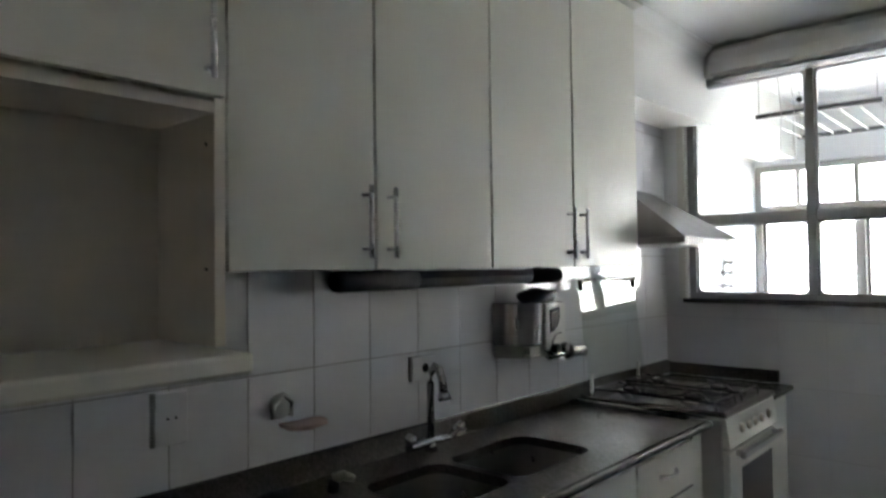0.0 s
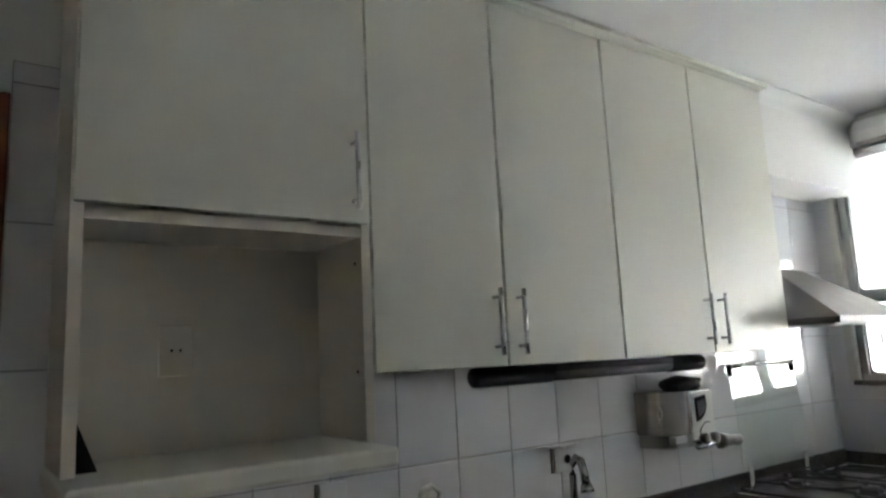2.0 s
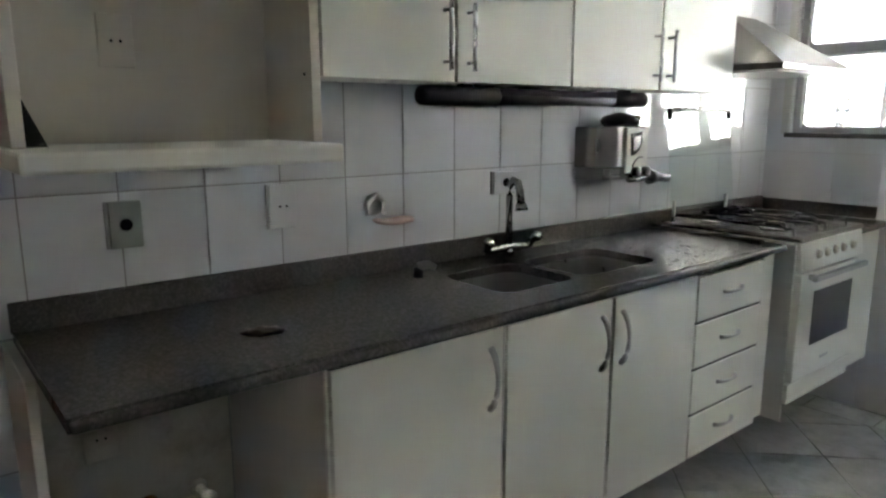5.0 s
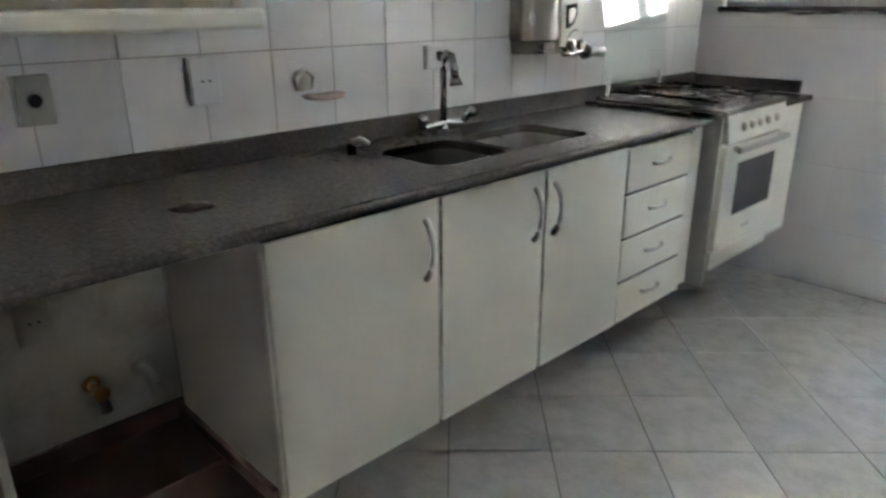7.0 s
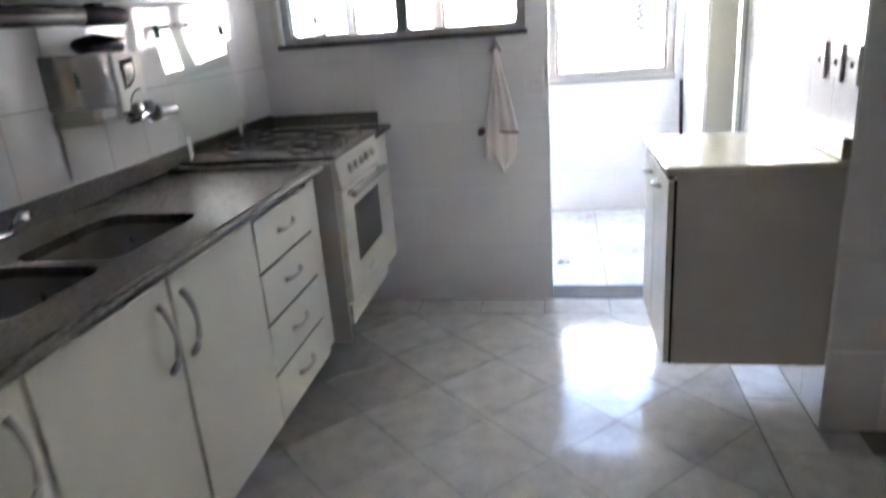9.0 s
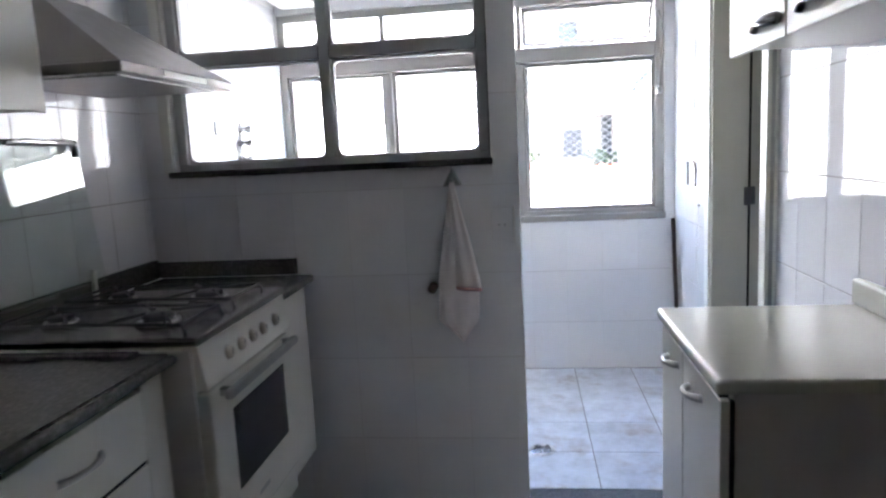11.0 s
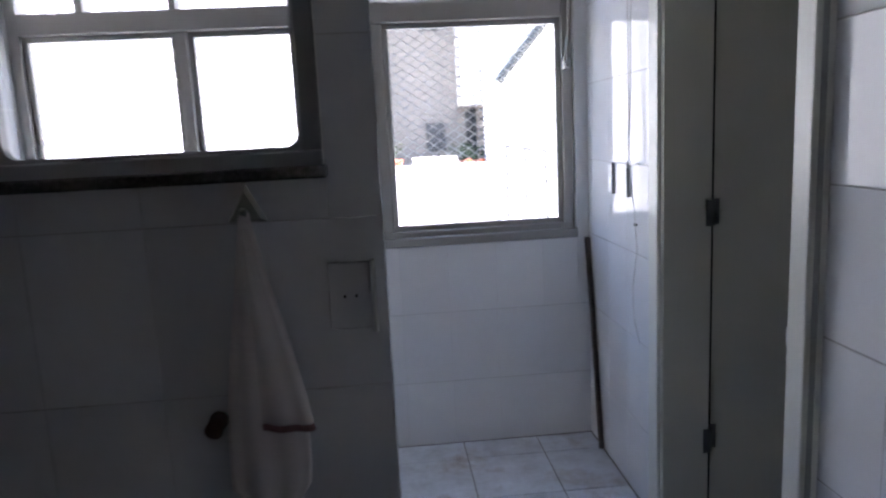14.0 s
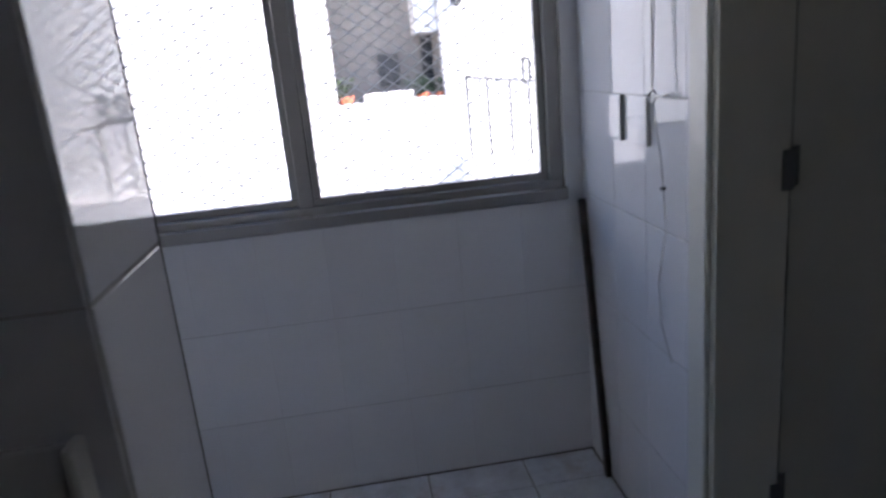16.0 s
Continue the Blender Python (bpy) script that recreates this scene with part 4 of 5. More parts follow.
part("cap", tube([(0.075, -1.372, 1.328), (0.08, -1.362, 1.336), (0.085, -1.31, 1.344), (0.085, -1.25, 1.338), (0.08, -1.215, 1.328)], [0.030, 0.047, 0.052, 0.046, 0.028], n=16, flat=0.5), BLACK, filt, "black top cap", True)
part("cap_button", tube([(0.115, -1.265, 1.345), (0.12, -1.235, 1.350)], [0.014, 0.010], n=10), SILVER_PLASTIC, filt, "", True)
part("drip_tray", box(0.060, -1.402, 1.142, 0.122, -1.338, 1.166, 0.004), WHITE_PLASTIC, filt, "white outlet block")
part("outlet_strip", box(0.055, -1.404, 1.127, 0.124, -1.338, 1.1385, 0.003), PALE_SIDE, filt)
part("side_grip", tube([(0.082, -1.431, 1.215), (0.090, -1.432, 1.235), (0.090, -1.432, 1.255), (0.083, -1.431, 1.272)], [0.003, 0.007, 0.007, 0.003], n=8), GREY_PLASTIC, filt, "small grey side grip", True)
part("side_mark", box(0.040, -1.206, 1.19, 0.100, -1.2035, 1.25, 0.0008), BLACK, filt)

vset = thing("filter_taps", (0.04, -1.13, 1.10), "chrome and tarnished steel tap valves beside the purifier", "tap")
for y in (-1.294, -1.236):
    v = part("valve", tube([(0.118, y, 1.150), (0.150, y, 1.152)], [0.013, 0.014], n=14), CHROME, vset, "", True)
    part("valve_knob", tube([(0.148, y, 1.152), (0.152, y, 1.153), (0.170, y, 1.155), (0.174, y, 1.155)], [0.014, 0.019, 0.019, 0.014], n=14), VALVE_GREY, v, "tarnished valve knob", True)
part("pipe", tube([(0.125, -1.290, 1.126), (0.128, -1.25, 1.124), (0.126, -1.20, 1.128), (0.100, -1.168, 1.130)], [0.015, 0.012, 0.016, 0.013], n=12), CHROME, vset, "", True)
v = part("stop_valve", tube([(TILE_T, -1.075, 1.121), (0.03, -1.075, 1.121)], [0.030, 0.026], n=18), VALVE_GREY, vset, "dull steel wall flange", True)
part("valve_body", tube([(0.028, -1.075, 1.121), (0.060, -1.072, 1.120), (0.078, -1.065, 1.119)], [0.018, 0.022, 0.026], n=14), VALVE_GREY, v, "dull steel valve body", True)
part("valve_end", tube([(0.076, -1.088, 1.119), (0.080, -1.065, 1.118), (0.084, -1.03, 1.116), (0.090, -0.985, 1.114)], [0.030, 0.026, 0.019, 0.021], n=16), VALVE_GREY, v, "", True)


# ---- the towel and its hook ----
hook = thing("towel_hook", (1.103, -0.02, 1.20), "small dark triangular towel hook on the tiles", "hook")
b = bmesh.new()
tri = [(1.070, 1.188), (1.136, 1.188), (1.120, 1.218), (1.103, 1.250), (1.086, 1.218)]
va = [b.verts.new((x, -TILE_T, z)) for x, z in tri]
vb = [b.verts.new((1.103 + (x - 1.103) * 0.75, -0.022, 1.21 + (z - 1.21) * 0.75)) for x, z in tri]
for i in range(5):
    b.faces.new((va[i], va[(i + 1) % 5], vb[(i + 1) % 5], vb[i]))
b.faces.new(va)
b.faces.new(vb[::-1])
part("back", b, GREY_PLASTIC, hook)
part("peg", tube([(1.103, -0.02, 1.205), (1.103, -0.038, 1.200), (1.103, -0.044, 1.212)], 0.006), GREY_PLASTIC, hook, "", True)

tw = thing("kitchen_towel", (1.105, -0.04, 0.645), "white-pink cotton towel hanging from a hook", "towel")


def drape(rows, cy, folds, depth, seed, cut=0.0):
    """Cloth hanging in folds: rows of (z, centre x, half width)."""
    b = bmesh.new()
    n = 40
    rings = []
    for z, cx, hw in rows:
        rr = []
        for k in range(n):
            a = 2 * math.pi * k / n
            f = 1 + 0.24 * math.sin(folds * a + seed + 2.0 * z) * min(1, hw / 0.04)
            rr.append(b.verts.new((cx + hw * math.cos(a), cy + depth * f * math.sin(a) * min(1.0, 0.35 + hw / 0.06) + 0.0018 * math.sin(5 * a + seed), z + cut * math.cos(a))))
        rings.append(rr)
    for q, w in zip(rings, rings[1:]):
        for k in range(n):
            b.faces.new((q[k], q[(k + 1) % n], w[(k + 1) % n], w[k]))
    b.faces.new(rings[0])
    b.faces.new(rings[-1][::-1])
    return b


part("cloth", drape([(1.205, 1.103, 0.008), (1.18, 1.103, 0.012), (1.10, 1.105, 0.026), (1.00, 1.107, 0.044), (0.90, 1.108, 0.060), (0.82, 1.110, 0.069), (0.76, 1.109, 0.070), (0.725, 1.107, 0.068), (0.712, 1.109, 0.058), (0.69, 1.113, 0.036), (0.668, 1.117, 0.017), (0.648, 1.119, 0.003)], -0.034, 7, 0.020, 0.6), TOWEL, tw, "", True)
part("front_fold", drape([(1.195, 1.104, 0.008), (1.10, 1.116, 0.020), (1.00, 1.130, 0.030), (0.90, 1.141, 0.040), (0.845, 1.146, 0.044)], -0.052, 5, 0.010, 2.2, -0.004), TOWEL, tw, "", True)
part("hem", drape([(0.8455, 1.146, 0.0445), (0.833, 1.147, 0.0455)], -0.052, 5, 0.0105, 2.2, -0.004), TOWEL_HEM, tw, "dark pink stitched hem", True)
gas = solo("gas_tap", tube([(1.02, -TILE_T, 0.84), (1.02, -0.03, 0.84), (1.02, -0.045, 0.838)], [0.017, 0.014, 0.016], n=12), RUST, "rusty dark gas tap on the tiled wall", "tap", smooth=True)

s = thing("wall_socket", (1.27, -0.006, 0.99), "white wall socket beside the doorway edge", "socket")
part("plate", box(1.228, -0.005, 0.990, 1.302, -TILE_T - 0.0005, 1.108, 0.003), TILE, s)
for dx in (-0.01, 0.01):
    part("hole", tube([(1.265 + dx, -0.0056, 1.048), (1.265 + dx, -0.003, 1.048)], 0.0026, n=10), BLACK, s)
part("cover_edge", box(1.303, -0.022, 0.985, 1.310, -TILE_T - 0.0005, 1.112, 0.002), WHITE_PLASTIC, s)


# ---- kitchen: cabinets on the other side ----
RX = 1.690
rc = thing("wall_hung_cabinet", (1.93, -0.81, 0.225), "floating cream base cabinet with shade-toned side and two doors", "cabinet")
# Black strip drawn as the shaded gap at the door's edge.
part("edge_shade", box(RX + 0.0185, -1.0825, 0.229, RX + 0.0255, -1.067, 0.834), BLACK, rc, "black strip standing for shade behind the door edge")
part("side_panel", box(RX + 0.026, -1.084, 0.226, RK - TILE_T - 0.001, -1.066, 0.850, 0.002), SHADED_SIDE, rc, "cream side panel toned beige-grey for shade")
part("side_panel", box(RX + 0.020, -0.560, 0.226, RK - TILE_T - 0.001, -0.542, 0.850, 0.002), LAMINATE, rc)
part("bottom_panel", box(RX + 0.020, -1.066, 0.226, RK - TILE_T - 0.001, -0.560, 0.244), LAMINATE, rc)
# Black strip set forward as the shadow line under the worktop.
part("worktop_shade", box(RX + 0.003, -1.064, 0.8345, RX + 0.019, -0.562, 0.8495), BLACK, rc, "black strip standing for shade under the worktop")
part("back_panel", box(RK - 0.02, -1.066, 0.244, RK - TILE_T - 0.001, -0.560, 0.850), LAMINATE, rc)
for y0, y1, hy in ((-1.080, -0.782, -0.90), (-0.776, -0.545, -0.685)):
    d = part("door", box(RX, y0, 0.228, RX + 0.018, y1, 0.834, 0.003), LAMINATE, rc)
    bow_handle((RX, hy - 0.055, 0.790), (RX, hy + 0.055, 0.778), (-0.025, 0, 0), d, 0.0065)
wt = thing("worktop", (1.92, -0.81, 0.85), "cream laminate worktop with a low upstand", "worktop")
part("slab", box(1.678, -1.098, 0.850, RK - TILE_T - 0.0005, -0.532, 0.879, 0.010, None, 3), WORKTOP, wt)
part("upstand", box(RK - 0.030, -1.096, 0.8795, RK - TILE_T - 0.0005, -0.535, 0.943, 0.006, None, 3), WORKTOP, wt)
uc = thing("wall_cabinet", (2.0, -0.98, 1.503), "cream laminate wall cabinet with wavy chrome handles", "cabinet", "wall cabinets over the worktop")
UX, UY0, UY1 = 1.862, -1.25, -0.500
b = bmesh.new()
for p in ((UX + 0.02, UY0, 1.516, RK - TILE_T, UY1, 1.528), (UX + 0.02, UY0, 2.18, RK - TILE_T, UY1, 2.20), (UX + 0.02, UY1 - 0.018, 1.528, RK - TILE_T, UY1, 2.18), (RK - 0.02, UY0 + 0.018, 1.528, RK - TILE_T, UY1 - 0.018, 2.18)):
    box(*p, 0, b)
part("body", b, LAMINATE, uc)
# Dark strip colours in the shaded gap along the doors' lower edge.
part("door_gap_shade", box(UX + 0.0185, UY0 + 0.001, 1.503, UX + 0.0198, UY1 - 0.001, 1.531), DARK_PAINT, uc, "dark strip standing for the shaded gap behind the doors")
part("side_panel", box(UX + 0.02, UY0, 1.528, RK - TILE_T, UY0 + 0.018, 2.18), SHADED_SIDE, uc, "cream side panel toned beige-grey for shade")
for y0, y1, hy in ((UY0, -0.875, -1.02), (-0.869, UY1, -0.770)):
    d = part("door", box(UX, y0 + 0.001, 1.500, UX + 0.018, y1, 2.20, 0.003), LAMINATE, uc)
    h = None
    for sg in (1, -1):
        pts = [(UX - 0.004 - 0.022 * math.sin(math.pi * k / 12) ** 0.5, hy - 0.068 + 0.136 * k / 12, 1.540 + sg * 0.0065 * math.cos(math.pi * k / 12)) for k in range(13)]
        b = tube(pts, [0.0065, 0.006, 0.0055, 0.005, 0.0045, 0.004, 0.004, 0.004, 0.0045, 0.005, 0.0055, 0.006, 0.0065], n=10)
        if h is None:
            h = part("handle", b, HANDLE_STEEL, d, "twisted dull steel handle", True)
        else:
            part("handle_strand", b, CHROME, h, "", True)
    for e in (-0.068, 0.068):
        part("handle_foot", tube([(UX + 0.001, hy + e, 1.540), (UX - 0.008, hy + e, 1.540)], [0.010, 0.011], n=12), HANDLE_STEEL, h, "", True)
for y0 in (-0.835, -0.965, -1.085):
    s = thing("wall_switch", (RK - 0.01, y0, 1.09), "white switch plate on the glossy tiles over the worktop", "switch", "switches over the worktop")
    part("plate", box(RK - 0.009, y0, 1.088, RK - TILE_T - 0.0005, y0 + 0.075, 1.192, 0.002), TILE, s)
    part("rocker", box(RK - 0.013, y0 + 0.030, 1.130, RK - 0.0088, y0 + 0.045, 1.146, 0.001), DARK_PAINT, s)
    # Grey bar coloured as the shadow edge of the switch plate.
    part("shade_edge", box(RK - 0.012, y0 - 0.008, 1.086, RK - TILE_T - 0.0005, y0 - 0.001, 1.190), WINDOW_GREY, s)


# ---- laundry ----
airer = thing("clothes_airer", (0.6, 0.8, 2.20), "white ceiling clothes airer hanging on cords", "airer")
for y in (0.42, 1.22):
    part("bar", box(0.33, y - 0.010, 2.205, 0.90, y + 0.010, 2.228, 0.003), AIRER_GREY, airer, "dark grey end bar")
for k in range(7):
    x = 0.35 + k * 0.088
    part("rod", tube([(x, 0.42, 2.217), (x, 1.22, 2.217)], 0.006, n=8), WHITE_PLASTIC, airer, "", True)
for x in (0.345, 0.88):
    for y in (0.42, 1.22):
        part("cord", tube([(x, y, 2.225), (x, y, 2.44)], 0.0025, n=6), CORD, airer)
        part("pulley", tube([(x, y - 0.008, 2.452), (x, y + 0.008, 2.452)], 0.018, n=12), BLACK, airer, "", True)
        part("pulley_eye", tube([(x, y, 2.45), (x, y, 2.50)], 0.004, n=6), STEEL, airer)
for x in (0.44, 0.50):
    part("cord", tube([(x, 0.40, 2.46), (x + 0.02, 0.40, 2.22), (x + 0.01, 0.40, 2.02)], 0.0025, n=6), CORD, airer)
    part("pulley", tube([(x, 0.392, 2.452), (x, 0.408, 2.452)], 0.018, n=12), BLACK, airer, "", True)
    part("pulley_eye", tube([(x, 0.40, 2.45), (x, 0.40, 2.50)], 0.004, n=6), STEEL, airer)

lt = thing("laundry_taps", (-0.04, 0.95, 1.29), "row of chrome laundry taps on a steel plate", "tap")
part("plate", box(-0.0495, 0.69, 1.424, -0.040, 1.22, 1.486, 0.003), TILE, lt, "white wall plate")
for z in (1.454, 1.388, 1.310):
    v = part("valve", tube([(-0.049, 0.945, z), (-0.02, 0.945, z), (0.0, 0.945, z)], [0.020, 0.011, 0.011], n=14), STEEL, lt, "", True)
    part("valve_knob", tube([(-0.002, 0.945, z), (0.004, 0.945, z), (0.022, 0.945, z)], [0.014, 0.018, 0.015], n=10), STEEL, v, "", True)
part("pipe", tube([(-0.037, 0.945, 1.486), (-0.037, 0.945, 1.10)], 0.006, n=8), STEEL, lt, "", True)

strip = bmesh.new()
box(-0.009, -0.012, 0.0, 0.009, 0.012, 0.878, 0.002, strip)
ax = Vector((2.156, 1.425, 0.0))
bx = Vector((2.156, 1.580, 0.862))
q = (bx - ax).to_track_quat("Z", "Y").to_matrix().to_4x4()
bmesh.ops.transform(strip, matrix=Matrix.Translation(ax) @ q, verts=strip.verts)
zmin = min(v.co.z for v in strip.verts)
bmesh.ops.translate(strip, verts=strip.verts, vec=(0, 0, -zmin + 0.0005))
solo("wooden_batten", strip, DARK, "dark wooden batten leaning in the laundry corner", "batten")

for y0 in (1.275, 1.120):
    s = thing("wall_switch", (RW - 0.01, y0, 1.07), "white switch plate on the laundry tiles", "switch", "laundry switches")
    part("plate", box(RW - 0.012, y0, 1.072, RW - TILE_T - 0.0005, y0 + 0.072, 1.186, 0.003), TILE, s)
    # Thin grey bar stands in for shade at the plate's side.
    part("shade_edge", box(RW - 0.0118, y0 - 0.0045, 1.072, RW - TILE_T - 0.0005, y0 - 0.0005, 1.184), GREY_PLASTIC, s)
    part("rocker", box(RW - 0.0128, y0 + 0.026, 1.115, RW - 0.0118, y0 + 0.046, 1.140, 0.0004), TILE, s)
ch = thing("cord_hook", (RW - 0.02, 1.045, 1.18), "small steel eye hook with airer cords tied on", "hook")
part("eye", tube([(RW - 0.03 + 0.0, 1.045 + 0.014 * math.cos(a * math.pi / 5), 1.190 + 0.014 * math.sin(a * math.pi / 5)) for a in range(11)], 0.003, n=6), STEEL, ch, "", True)
part("shank", tube([(RW - TILE_T, 1.030, 1.190), (RW - 0.03, 1.031, 1.190)], 0.003, n=6), STEEL, ch)
part("bolt", tube([(RW - 0.03, 1.031, 1.190), (RW - 0.03, 0.99, 1.192)], 0.0025, n=6), STEEL, ch)
part("cord", tube([(RW - 0.02, 1.09, 2.48), (RW - 0.022, 1.075, 1.90), (RW - 0.024, 1.058, 1.45), (RW - 0.03, 1.045, 1.20)], 0.0017, n=6), CORD, ch)
part("cord", tube([(RW - 0.02, 1.03, 2.48), (RW - 0.022, 1.035, 1.90), (RW - 0.024, 1.040, 1.45), (RW - 0.03, 1.045, 1.20)], 0.0017, n=6), CORD, ch)
part("cord_tail", tube([(RW - 0.03, 1.045, 1.18), (RW - 0.016, 1.035, 1.05), (RW - 0.012, 1.02, 0.90), (RW - 0.012, 1.06, 0.76), (RW - 0.012, 1.05, 0.66), (RW - 0.012, 0.995, 0.58)], 0.0017, n=6), CORD, ch)
part("screw", tube([(RW - TILE_T, 1.045, 0.985), (RW - 0.012, 1.045, 0.985)], 0.005, n=8), DARK, ch)
dr = thing("floor_drain", (1.385, 0.50, 0.0), "round steel drain cover in the laundry floor", "drain")
part("ring", tube([(1.385, 0.50, 0.0), (1.385, 0.50, 0.004)], [0.058, 0.055], n=24), STEEL, dr, "", True)
for k in range(5):
    part("slot", box(1.345 + 0.004 * abs(k - 2), 0.468 + k * 0.014, 0.0042, 1.425 - 0.004 * abs(k - 2), 0.474 + k * 0.014, 0.005), BLACK, dr)

# safety net outside the window: two families of slanting strands
net = bmesh.new()
NX0, NX1, NZ0, NZ1, PX, SL = -0.05, 2.12, 0.86, 2.12, 0.058, 0.68
def strand(x0, sgn):
    lo = NZ0 + (max(0, NX0 - x0) * SL if sgn > 0 else max(0, x0 - NX1) * SL)
    hi = min(NZ1, NZ0 + ((NX1 - x0) * SL if sgn > 0 else (x0 - NX0) * SL))
    if hi - lo < 0.02:
        return
    p0 = (x0 + sgn * (lo - NZ0) / SL, 1.735 + 0.001 * sgn, lo)
    p1 = (x0 + sgn * (hi - NZ0) / SL, 1.735 + 0.001 * sgn, hi)
    tube([p0, p1], 0.0019, net, 4)
span = (NZ1 - NZ0) / SL
k = 0
while NX0 - span + k * PX < NX1 + span:
    x = NX0 - span + k * PX
    strand(x, 1)
    strand(x, -1)
    k += 1
def knot(x, z, r=0.0046):
    c = [net.verts.new((x + a, 1.735 + b, z + d)) for a, b, d in ((r, 0, 0), (0, r, 0), (-r, 0, 0), (0, -r, 0), (0, 0, r), (0, 0, -r))]
    for q in range(4):
        net.faces.new((c[q], c[(q + 1) % 4], c[4]))
        net.faces.new((c[(q + 1) % 4], c[q], c[5]))


for row in range(int((NZ1 - NZ0) / (PX * SL / 2)) + 1):
    first = NX0 - span + (PX / 2 if row % 2 else 0.0)
    for col in range(int((NX1 - NX0 + span) / PX) + 2):
        x = first + col * PX
        if NX0 < x < NX1:
            knot(x, NZ0 + row * PX * SL / 2)
solo("safety_net", net, NET, "white diamond mesh safety net outside the laundry window", "net", kind="stuff")


# ---- outside ----
FY = 10.0
ground = solo("ground", box(-1200, -1200, -9.2, 1200, 1200, -9.0), GROUND, "grey concrete courtyard far below", "ground", kind="structure")
bld = thing("apartment_building", (2.0, FY, -9.0), "white apartment building with a recessed balcony across the courtyard", "building")


def fx(x):
    return 1.368 + (x - 1.368) * 1.575


def fz(z):
    return 1.329 + (z - 1.329) * 1.575


BX0, BX1, BZ0, BZ1 = fx(1.375), fx(2.41), fz(1.02), fz(3.2)
b = bmesh.new()
for p in ((-14, -9, BX0, 5.4), (BX1, -9, 16, 5.4), (BX0, -9, BX1, BZ0), (BX0, BZ1, BX1, 5.4)):
    box(p[0], FY, p[1], p[2], FY + 0.3, p[3], 0, b)
part("wall", b, FACADE, bld)
part("balcony_back", box(BX0 - 0.3, FY + 1.3, BZ0 - 0.3, BX1 + 0.3, FY + 1.5, BZ1 + 0.3), FACADE_SHADE, bld, "beige balcony back wall darkened for shade")
part("balcony_side", box(BX0 - 0.3, FY + 0.3, BZ0 - 0.3, BX0, FY + 1.3, BZ1 + 0.3), FACADE_SHADE, bld)
part("balcony_side", box(BX1, FY + 0.3, BZ0 - 0.3, BX1 + 0.3, FY + 1.3, BZ1 + 0.3), FACADE_SHADE, bld)
part("balcony_floor", box(BX0, FY + 0.3, BZ0 - 0.3, BX1, FY + 1.3, BZ0 - 0.1), FACADE_SHADE, bld)
part("balcony_ceiling", box(BX0, FY + 0.3, BZ1, BX1, FY + 1.3, BZ1 + 0.3), FACADE_SHADE, bld)
part("column", box(fx(2.2), FY + 0.4, fz(1.62), fx(2.44) - 0.05, FY + 1.29, fz(3.1)), FACADE, bld)
part("roof", box(-14.2, FY - 0.1, 5.4, 16.2, FY + 8, 5.7), FACADE, bld)


def bwindow(x0, z0, x1, z1, y):
    w = part("window", ring("y", x0, z0, x1, z1, 0.03, y - 0.04, y), DARK_PAINT, bld)
    part("pane", box(x0 + 0.03, y - 0.02, z0 + 0.03, x1 - 0.03, y - 0.012, z1 - 0.03), DARK_OPENING, w)


bwindow(fx(1.83), fz(1.14), fx(2.05), fz(1.46), FY + 1.299)
bwindow(fx(2.29), fz(0.95), fx(2.50), fz(1.60), FY + 1.299)
bwindow(fx(1.80), fz(2.47), fx(2.02), fz(2.74), FY + 1.299)
for x, w, z in ((-9, 1.2, 1.6), (-6, 1.2, 1.6), (-3, 1.2, 1.6), (9.5, 1.2, 1.6), (12.5, 1.2, 1.6)):
    for f in (-7.5, -4.5, -1.5):
        bwindow(x, z + f - 1.2, x + w, z + f, FY - 0.001)

for x, w, m, lab in ((fx(1.47), 0.20, TERRACOTTA, "round terracotta pot on the balcony ledge"), (fx(2.22), 0.12, TERRACOTTA, "small terracotta pot on the balcony ledge"), (fx(2.36), 0.10, TERRACOTTA, "small terracotta pot on the balcony ledge")):
    solo("flower_pot", tube([(x, FY + 0.15, BZ0), (x, FY + 0.15, BZ0 + w * 0.35), (x, FY + 0.15, BZ0 + w * 0.55)], [w * 0.35, w * 0.52, w * 0.5], n=14), m, lab, "flower pot", "pots on the balcony ledge", smooth=True)
solo("planter_box", box(fx(1.63), FY + 0.05, BZ0, fx(2.10), FY + 0.25, BZ0 + 0.12, 0.01), FACADE, "long white planter box on the balcony ledge", "planter")
for x, h in ((fx(1.41), 0.36), (fx(2.20), 0.30), (fx(2.30), 0.22)):
    b = bmesh.new()
    for i in range(60):
        c = Vector((x + random.gauss(0, 0.09), FY + 0.32 + random.gauss(0, 0.05), BZ0 + 0.02 + random.random() * h))
        d = Vector((random.gauss(0, 1), random.gauss(0, 1), random.gauss(0.5, 1))).normalized() * 0.05
        e = d.cross(Vector((0.3, 1, 0.2))).normalized() * 0.022
        f = e.cross(d).normalized() * 0.004
        vs = [b.verts.new(c + o) for o in (-d, e, d, -e, f)]
        b.faces.new((vs[0], vs[1], vs[4]))
        b.faces.new((vs[1], vs[2], vs[4]))
        b.faces.new((vs[2], vs[3], vs[4]))
        b.faces.new((vs[3], vs[0], vs[4]))
    pl = thing("potted_plant", (x, FY + 0.32, BZ0 - 0.1), "dark leafy plant in a pot on the balcony", "plant", "balcony plants")
    part("foliage", b, LEAF, pl)
    part("pot", tube([(x, FY + 0.32, BZ0 - 0.1), (x, FY + 0.32, BZ0 + 0.04)], [0.07, 0.10], n=12), TERRACOTTA, pl)

wing = thing("terrace_railing", (fx(2.9), FY - 0.6, -9.0), "white terrace wing with a grey rail and posts", "railing")
